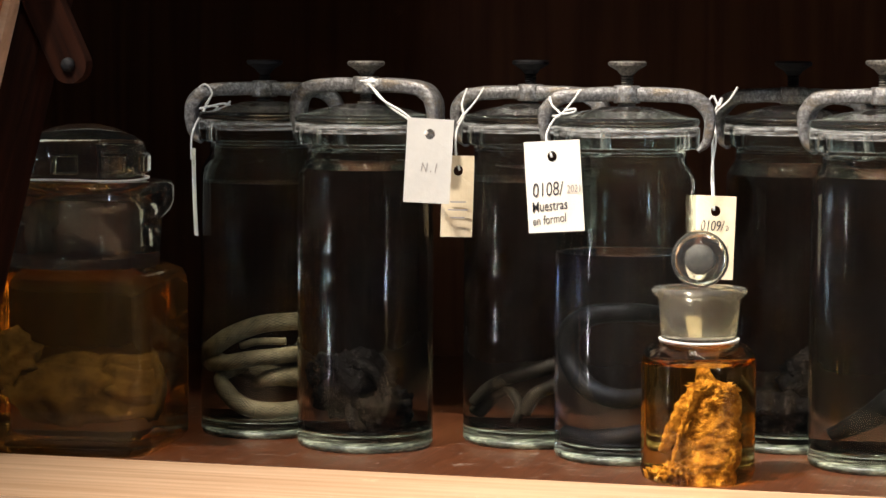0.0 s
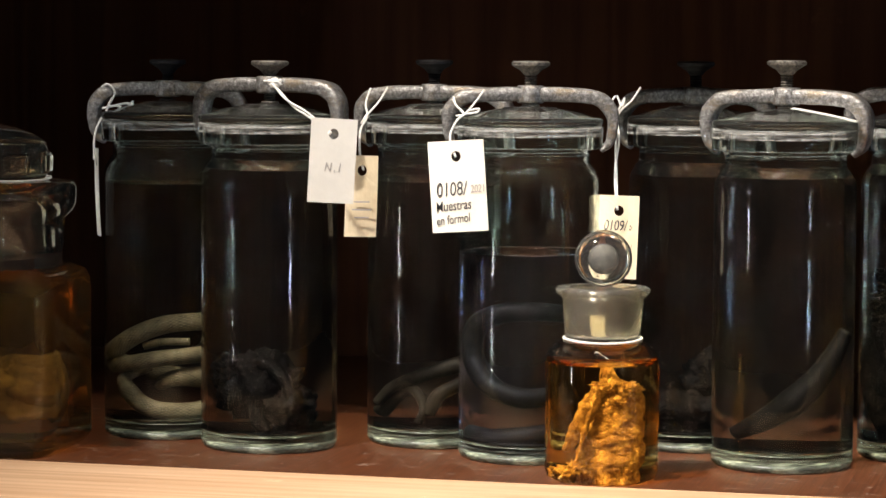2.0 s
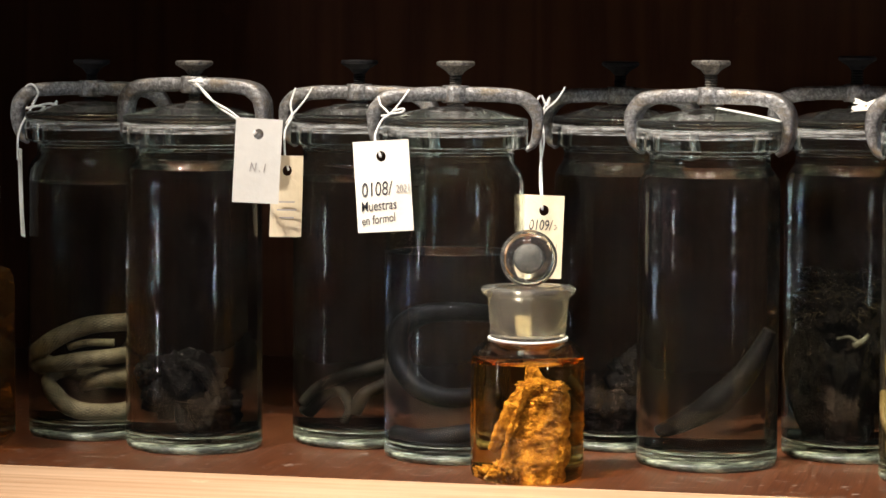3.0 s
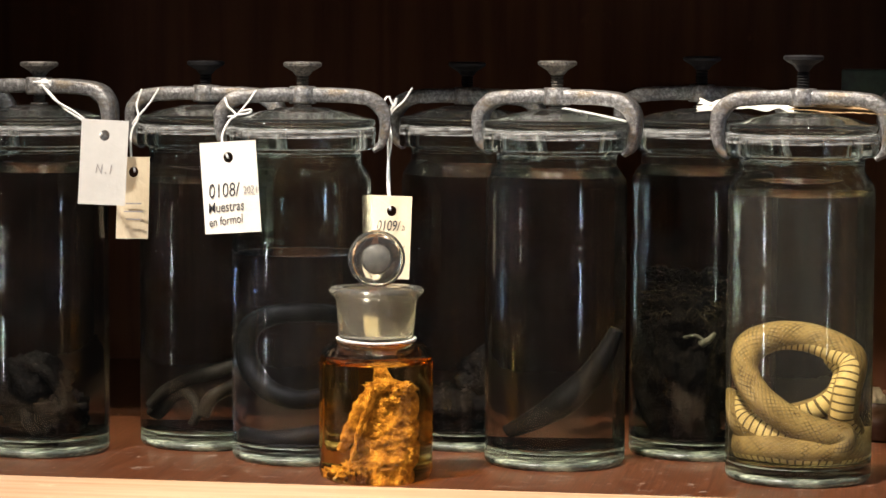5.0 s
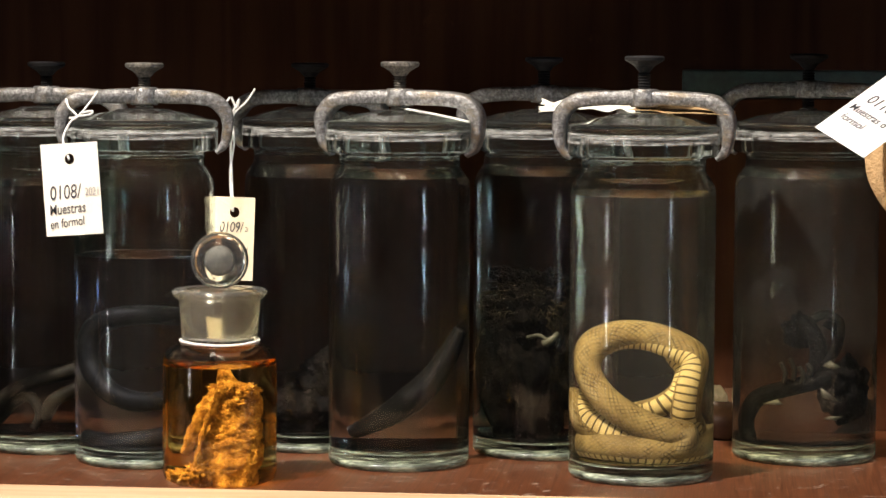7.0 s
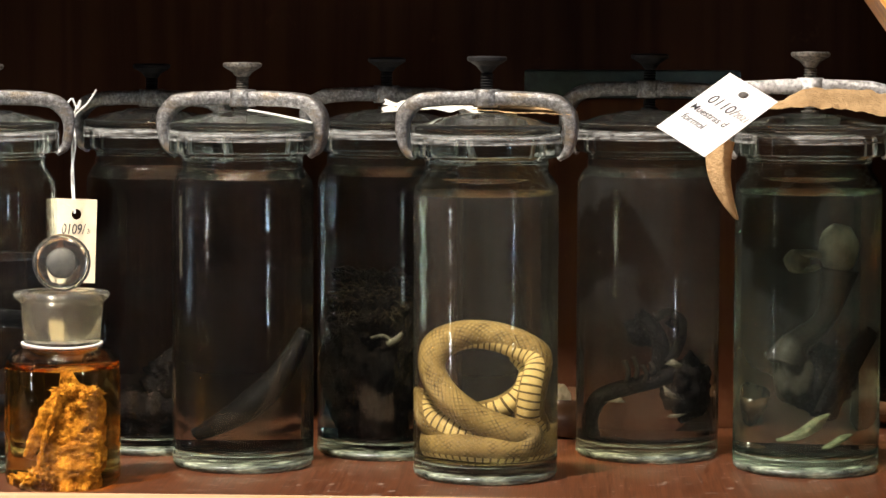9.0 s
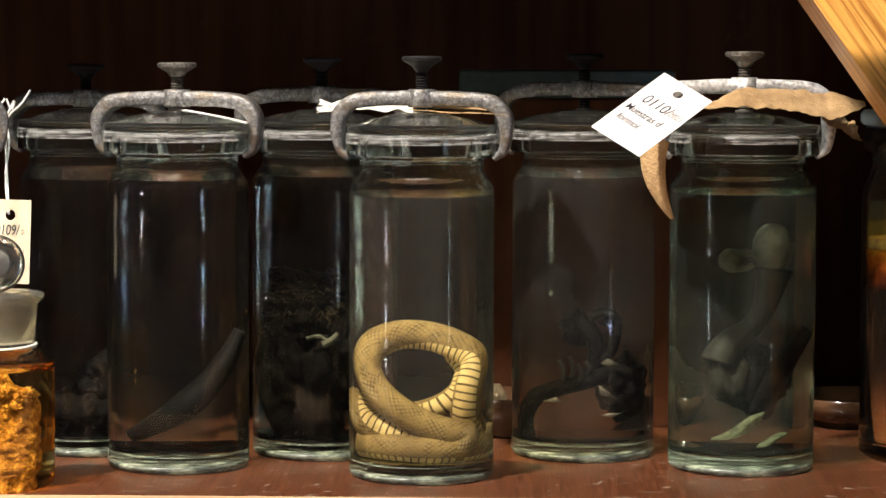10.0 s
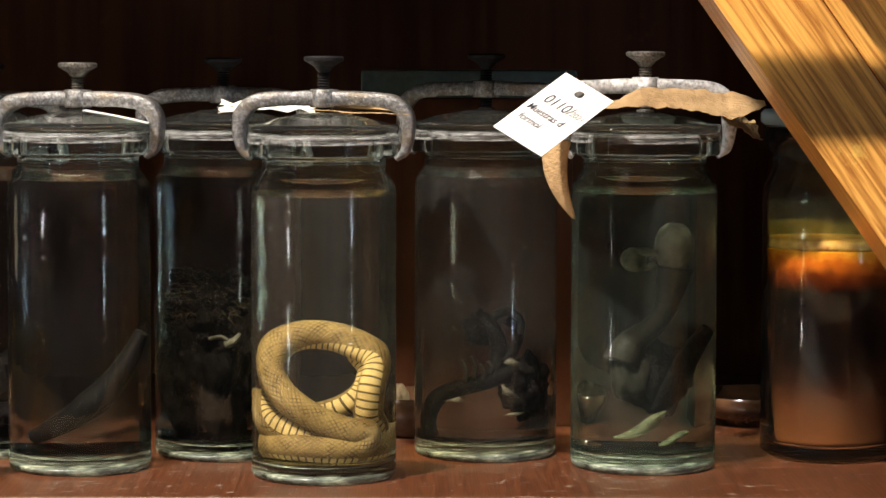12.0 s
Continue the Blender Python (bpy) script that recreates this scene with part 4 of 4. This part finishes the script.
# ---------------------------------------------------------------- paper tags
AGED_PAPER = speckled("aged_card", (0.58, 0.48, 0.31), (0.72, 0.62, 0.43), 25, 0.8, 0, 0.3, 0.0006)
# for the N.I tag: weaker light on its turned face, put into the colour
SHADED_PAPER = speckled("shaded_card", (0.50, 0.49, 0.44), (0.60, 0.59, 0.53), 25, 0.8, 0, 0.3, 0.0006)
PAPER = speckled("tag_card", (0.70, 0.66, 0.54), (0.82, 0.79, 0.68), 25, 0.8, 0, 0.3, 0.0006)
WHITE_PAPER = speckled("white_card", (0.74, 0.73, 0.69), (0.84, 0.83, 0.79), 25, 0.8, 0, 0.3, 0.0006)
KRAFT = speckled("kraft_paper", (0.28, 0.17, 0.070), (0.50, 0.33, 0.155), 45, 0.85, 0, 1.0, 0.002)
INK, nodes, links, bsdf = material("ink")
bsdf.inputs["Base Color"].default_value, bsdf.inputs["Roughness"].default_value = (0.03, 0.03, 0.035, 1), 0.6
FAINT_INK, nodes, links, bsdf = material("faint_ink")
bsdf.inputs["Base Color"].default_value, bsdf.inputs["Roughness"].default_value = (0.30, 0.28, 0.26, 1), 0.7


def card_mesh(w, h, hole, bend, curl):
    """A thin card with a punched hole near its upper edge; its upper edge lies at z = 0, and it bends out of its plane."""
    bm = bmesh.new()
    hr, n = 0.0036, 24

    def place(x, z, side):
        y = bend * (z / h) ** 2 + curl * (x / w) ** 2 + side * 0.00025
        return bm.verts.new((x, y, z))
    for side in (-1, 1):
        inner = [place(hr * math.cos(2 * math.pi * k / n), -hole + hr * 1.1 * math.sin(2 * math.pi * k / n), side) for k in range(n)]
        outer = []
        for k in range(n):
            c, s = math.cos(2 * math.pi * k / n), math.sin(2 * math.pi * k / n)
            m = max(abs(c), abs(s))
            x = c / m * w / 2
            z = s / m * hole - hole
            outer.append(place(x, z, side))
        for k in range(n):
            bm.faces.new((inner[k], inner[(k + 1) % n], outer[(k + 1) % n], outer[k]))
        rows = [[v for v in sorted((v for v in outer if abs(v.co.z + 2 * hole) < 1e-6), key=lambda v: v.co.x)]]
        for j in range(1, 9):
            z = -2 * hole - (h - 2 * hole) * j / 8
            rows.append([place(v.co.x, z, side) for v in rows[0]])
        for a, b in zip(rows, rows[1:]):
            for k in range(len(a) - 1):
                bm.faces.new((a[k], a[k + 1], b[k + 1], b[k]))
    bmesh.ops.remove_doubles(bm, verts=bm.verts, dist=1e-7)
    return bm


def writing(text, x, z, size, parent, mat, tilt=0, shear=0.15):
    cu = bpy.data.curves.new("writing", "FONT")
    cu.body, cu.size, cu.shear, cu.extrude, cu.offset = text, size, shear, 0.00005, 0.00004 if size < 0.012 else -0.00002
    cu.materials.append(mat)
    ob = new("writing", cu)
    ob.parent = parent
    ob.matrix_basis = pose(x, -0.0006, z, 90, 0, 0) @ pose(0, 0, 0, 0, 0, tilt) @ Matrix.Diagonal((0.70, 1, 1, 1))
    return ob


def tag(x, y, z, w, h, m, label, lines=(), mat=None, bend=0.0, curl=0.0, hole=0.0115):
    """m: degrees about x, y and z. x, y, z: the middle of the upper edge, z above the shelf."""
    card_ob = thing("paper_tag", x, y, S + z, label, "tag", "hanging paper tags")
    card_ob.matrix_basis = pose(x, y, S + z, *m) if isinstance(m, tuple) else Matrix.Translation((x, y, S + z)) @ m
    part("card", card_mesh(w, h, hole, bend, curl), mat or PAPER, card_ob, "", False)
    for text, tx, tz, size, ink, tilt in lines:
        writing(text, tx, tz, size, card_ob, ink, tilt)
    return card_ob


def string(label, *lines):
    bm = bmesh.new()
    for pts in lines:
        tube([(x, y, S + z) for x, y, z in pts], 0.0009, 14 * len(pts), 6, bm)
    return tagged(link_mesh("string", bm, STRING), label, "string")


tag(-0.5722, 1.955, 0.2547, 0.0345, 0.0625, (0, 3.0, 22), "cream paper tag marked N.I hanging on string", [("N . I", -0.006, -0.039, 0.0095, FAINT_INK, -2)], SHADED_PAPER, 0.0, -0.002)
string("white string tied to a clamp screw",
       [(-0.640, 1.996, 0.2815), (-0.632, 1.990, 0.2795), (-0.616, 1.975, 0.2680), (-0.596, 1.962, 0.2590), (-0.574, 1.953, 0.2440)],
       [(-0.640, 1.997, 0.2812), (-0.628, 1.990, 0.2760), (-0.610, 1.972, 0.2635), (-0.592, 1.960, 0.2545), (-0.575, 1.953, 0.2430)])
knot = link_mesh("string_knot", blob(bmesh.new(), (-0.630, 1.992, S + 0.2803), (0.0055, 0.003, 0.0035), 0.4, 2.0, 81), STRING)
tagged(knot, "knotted end of white string on the clamp", "knot")

faded = tag(-0.569, 2.020, 0.2250, 0.0245, 0.0625, (0, 1.0, 24), "cream paper tag with faded writing behind another", [], AGED_PAPER, 0.004, 0.003)
for k, (w, z) in enumerate(((0.012, -0.036), (0.015, -0.042), (0.011, -0.048))):
    part("writing_bar", box(bmesh.new(), (-w / 2, -0.0016, z), (w / 2, -0.0012, z + 0.0012)), FAINT_INK, faded, "", False)
string("white string looped over a clamp bar",
       [(-0.574, 2.060, 0.2755), (-0.575, 2.050, 0.2640), (-0.5725, 2.045, 0.2540), (-0.5765, 2.040, 0.2430), (-0.5740, 2.030, 0.2260), (-0.568, 2.019, 0.2140)],
       [(-0.5610, 2.062, 0.2760), (-0.5650, 2.050, 0.2650), (-0.5730, 2.045, 0.2545), (-0.5770, 2.045, 0.2490), (-0.572, 2.046, 0.2570)])

tag(-0.4797, 1.952, 0.2398, 0.0420, 0.0668, (0, -3.9, 0), "cream paper tag with handwritten lines hanging on string",
    [("0108/", -0.0165, -0.0405, 0.0145, INK, 2), ("2021", 0.0095, -0.0385, 0.0080, FAINT_INK, 2), ("Muestras", -0.0175, -0.0515, 0.0105, INK, 3), ("en formol", -0.0175, -0.0615, 0.0092, INK, 5)], PAPER, 0.0, 0.003)
string("white string knotted round a clamp bar",
       [(-0.4905, 1.990, 0.2710), (-0.4870, 1.984, 0.2650), (-0.4800, 1.980, 0.2585), (-0.4840, 1.975, 0.2540), (-0.4860, 1.962, 0.2420), (-0.4790, 1.951, 0.2280)],
       [(-0.4675, 1.992, 0.2765), (-0.4710, 1.984, 0.2690), (-0.4790, 1.980, 0.2590), (-0.4860, 1.980, 0.2570)],
       [(-0.4790, 1.980, 0.2585), (-0.4700, 1.980, 0.2600), (-0.4690, 1.980, 0.2625), (-0.4770, 1.980, 0.2610)])

tag(-0.3715, 2.030, 0.1977, 0.0300, 0.0625, (0, 2.0, 10), "cream paper tag with handwritten number behind the bottle",
    [("0109/", -0.0112, -0.0262, 0.0110, INK, 0), ("2021", 0.0078, -0.0258, 0.0055, INK, 0), ("o", 0.0095, -0.0405, 0.0110, INK, 0)], AGED_PAPER, 0.0, -0.003)
string("white string hanging from a clamp bar",
       [(-0.3826, 2.068, 0.2715), (-0.3860, 2.062, 0.2640), (-0.3800, 2.060, 0.2560), (-0.3795, 2.055, 0.2330), (-0.3770, 2.045, 0.2150), (-0.3730, 2.029, 0.1870)],
       [(-0.3640, 2.072, 0.2780), (-0.3690, 2.062, 0.2680), (-0.3790, 2.060, 0.2570), (-0.3770, 2.055, 0.2380), (-0.3780, 2.045, 0.2150), (-0.3735, 2.029, 0.1875)],
       [(-0.3800, 2.060, 0.2720), (-0.3760, 2.060, 0.2640), (-0.3740, 2.060, 0.2700), (-0.3790, 2.060, 0.2600)])

tag(-0.7890, 2.030, 0.2270, 0.0240, 0.0690, (0, -1.0, -62), "paper tag hanging edge-on beside a jar", [], PAPER, 0.002, 0.0)
string("thin string looped round a clamp bar",
       [(-0.7772, 2.050, 0.2775), (-0.7840, 2.046, 0.2610), (-0.7935, 2.040, 0.2400), (-0.7920, 2.032, 0.2180)],
       [(-0.7975, 2.050, 0.2700), (-0.7850, 2.044, 0.2770), (-0.7790, 2.044, 0.2700), (-0.7840, 2.044, 0.2600), (-0.7700, 2.044, 0.2620), (-0.7640, 2.046, 0.2610)],
       [(-0.7900, 2.046, 0.2580), (-0.7780, 2.044, 0.2600), (-0.7700, 2.044, 0.2585), (-0.7640, 2.046, 0.2640)])

LEANING = Matrix(((0.740, -0.024, 0.675, 0), (-0.497, 0.655, 0.570, 0), (-0.454, -0.757, 0.472, 0), (0, 0, 0, 1)))
tag(0.1252, 1.962, 0.2835, 0.0443, 0.0790, LEANING, "white paper tag with handwriting lying against a lid",
    [("0110/", -0.0150, -0.0350, 0.0150, INK, 0), ("2021", 0.0085, -0.0340, 0.0085, FAINT_INK, 0), ("Muestras d", -0.0190, -0.0480, 0.0100, INK, 0), ("formol", -0.0170, -0.0600, 0.0100, INK, 0)], WHITE_PAPER, 0.0, 0.0)
LYING = Matrix(((0, -0.15, -0.989, 0), (1, 0, 0, 0), (0, -0.989, 0.15, 0), (0, 0, 0, 1)))
tag(-0.2400, 2.005, 0.2650, 0.0300, 0.0480, LYING, "white paper tag lying on a jar lid", [], WHITE_PAPER, 0.002, 0.0)


def torn_sheet(name, x, y, z, w, d, turn, mat, label, seed, lift=0.004, tilt=(0, 0)):
    """A crumpled sheet with torn ends."""
    bm = bmesh.new()
    nx, ny = 26, 10
    grid = []
    for i in range(nx + 1):
        row = []
        for j in range(ny + 1):
            u, v = i / nx - 0.5, j / ny - 0.5
            k = noise.noise((u * 5, v * 3, seed)) * lift + abs(noise.noise((u * 9, v * 4, seed + 9))) * lift
            tear = 0.08 * noise.noise((v * 7, seed, 2.0 if u > 0 else 5.0))
            row.append(bm.verts.new((w * (u + (tear if abs(u) > 0.42 else 0)), d * (v + 0.10 * noise.noise((u * 8, seed, 1 if v > 0 else 4)) * (abs(v) > 0.35)), k)))
        grid.append(row)
    for i in range(nx):
        for j in range(ny):
            bm.faces.new((grid[i][j], grid[i + 1][j], grid[i + 1][j + 1], grid[i][j + 1]))
    ob = link_mesh(name, bm, mat, None, "", False)
    mod = ob.modifiers.new("thickness", "SOLIDIFY")
    mod.thickness = 0.0004
    ob.matrix_basis = pose(x, y, S + z, *tilt, turn)
    return tagged(ob, label, "paper")




def twisted_wrapper(x, y, z, length):
    """Wrapping paper gathered to a twist at one end, opening in pleats and running to a blunt tip."""
    bm = bmesh.new()
    grid = []
    shape = ((0.0, 0.002, 0.003), (0.14, 0.004, 0.004), (0.26, 0.009, 0.013), (0.5, 0.008, 0.014), (0.78, 0.003, 0.018), (0.92, 0.004, 0.011), (1.0, 0.005, 0.003))
    for i in range(73):
        u = i / 72
        for (a, m0, h0), (b, m1, h1) in zip(shape, shape[1:]):
            if u <= b:
                f = (u - a) / (b - a)
                mid, high = m0 + (m1 - m0) * f, h0 + (h1 - h0) * f
                break
        row = []
        for j in range(21):
            v = j / 20 * 2 - 1
            crumple = noise.noise((u * 9, v * 3, 3.1)) * 0.005 + abs(noise.noise((u * 26, v * 5, 9.0))) * 0.003
            edge = 1 + 0.22 * noise.noise((u * 16, 3.0 if v > 0 else 8.0, 1.0))
            row.append(bm.verts.new((length * (u - 0.5), v * high * 1.5 + crumple, mid + v * high * 0.5 * edge + crumple * 0.35)))
        grid.append(row)
    for a, b in zip(grid, grid[1:]):
        for k in range(20):
            bm.faces.new((a[k], b[k], b[k + 1], a[k + 1]))
    ob = link_mesh("kraft_paper", bm, KRAFT, None, "", False)
    mod = ob.modifiers.new("thickness", "SOLIDIFY")
    mod.thickness = 0.0004
    ob.matrix_basis = pose(x, y, S + z)
    return tagged(ob, "crumpled brown wrapping paper gathered across a lid", "paper")


twisted_wrapper(0.194, 1.998, 0.2665, 0.122)
torn_sheet("kraft_paper", 0.240, 2.030, 0.2560, 0.030, 0.040, 12, KRAFT, "torn brown paper flap hanging over a lid's edge", 6.1, 0.0025, (20, 24))
torn_sheet("brown_paper", -0.036, 1.992, 0.2655, 0.070, 0.040, -4, KRAFT, "thin brown paper scrap lying under a clamp bar", 4.7, 0.0012, (4, 2))
torn_sheet("cream_paper", -0.104, 2.025, 0.2665, 0.075, 0.035, 3, PAPER, "torn cream paper scrap lying on a lid", 8.4, 0.004, (10, 0))


def curled_label(x, y, z):
    """A stiff strip that hangs down and curls sideways to a point."""
    bm = bmesh.new()
    rows = []
    for i in range(25):
        u = i / 24
        w = 0.0105 * (1 - u ** 3 * 0.9)
        cx = 0.012 * u ** 2 - 0.004 * math.sin(math.pi * u)
        rows.append([bm.verts.new((cx + w * (v - 0.5) * 2 * 0.85, 0.006 * math.cos(v * 3.1) + 0.010 * u, -0.060 * u + 0.004 * (v - 0.5) * (1 - u) * -2)) for v in (k / 8 for k in range(9))])
    for a, c in zip(rows, rows[1:]):
        for k in range(8):
            bm.faces.new((a[k], a[k + 1], c[k + 1], c[k]))
    ob = link_mesh("kraft_label", bm, KRAFT, None, "", True)
    mod = ob.modifiers.new("thickness", "SOLIDIFY")
    mod.thickness = 0.0006
    ob.matrix_basis = pose(x, y, S + z)
    return tagged(ob, "curled brown paper label hanging beside a jar", "label")


curled_label(0.1035, 1.976, 0.2480)
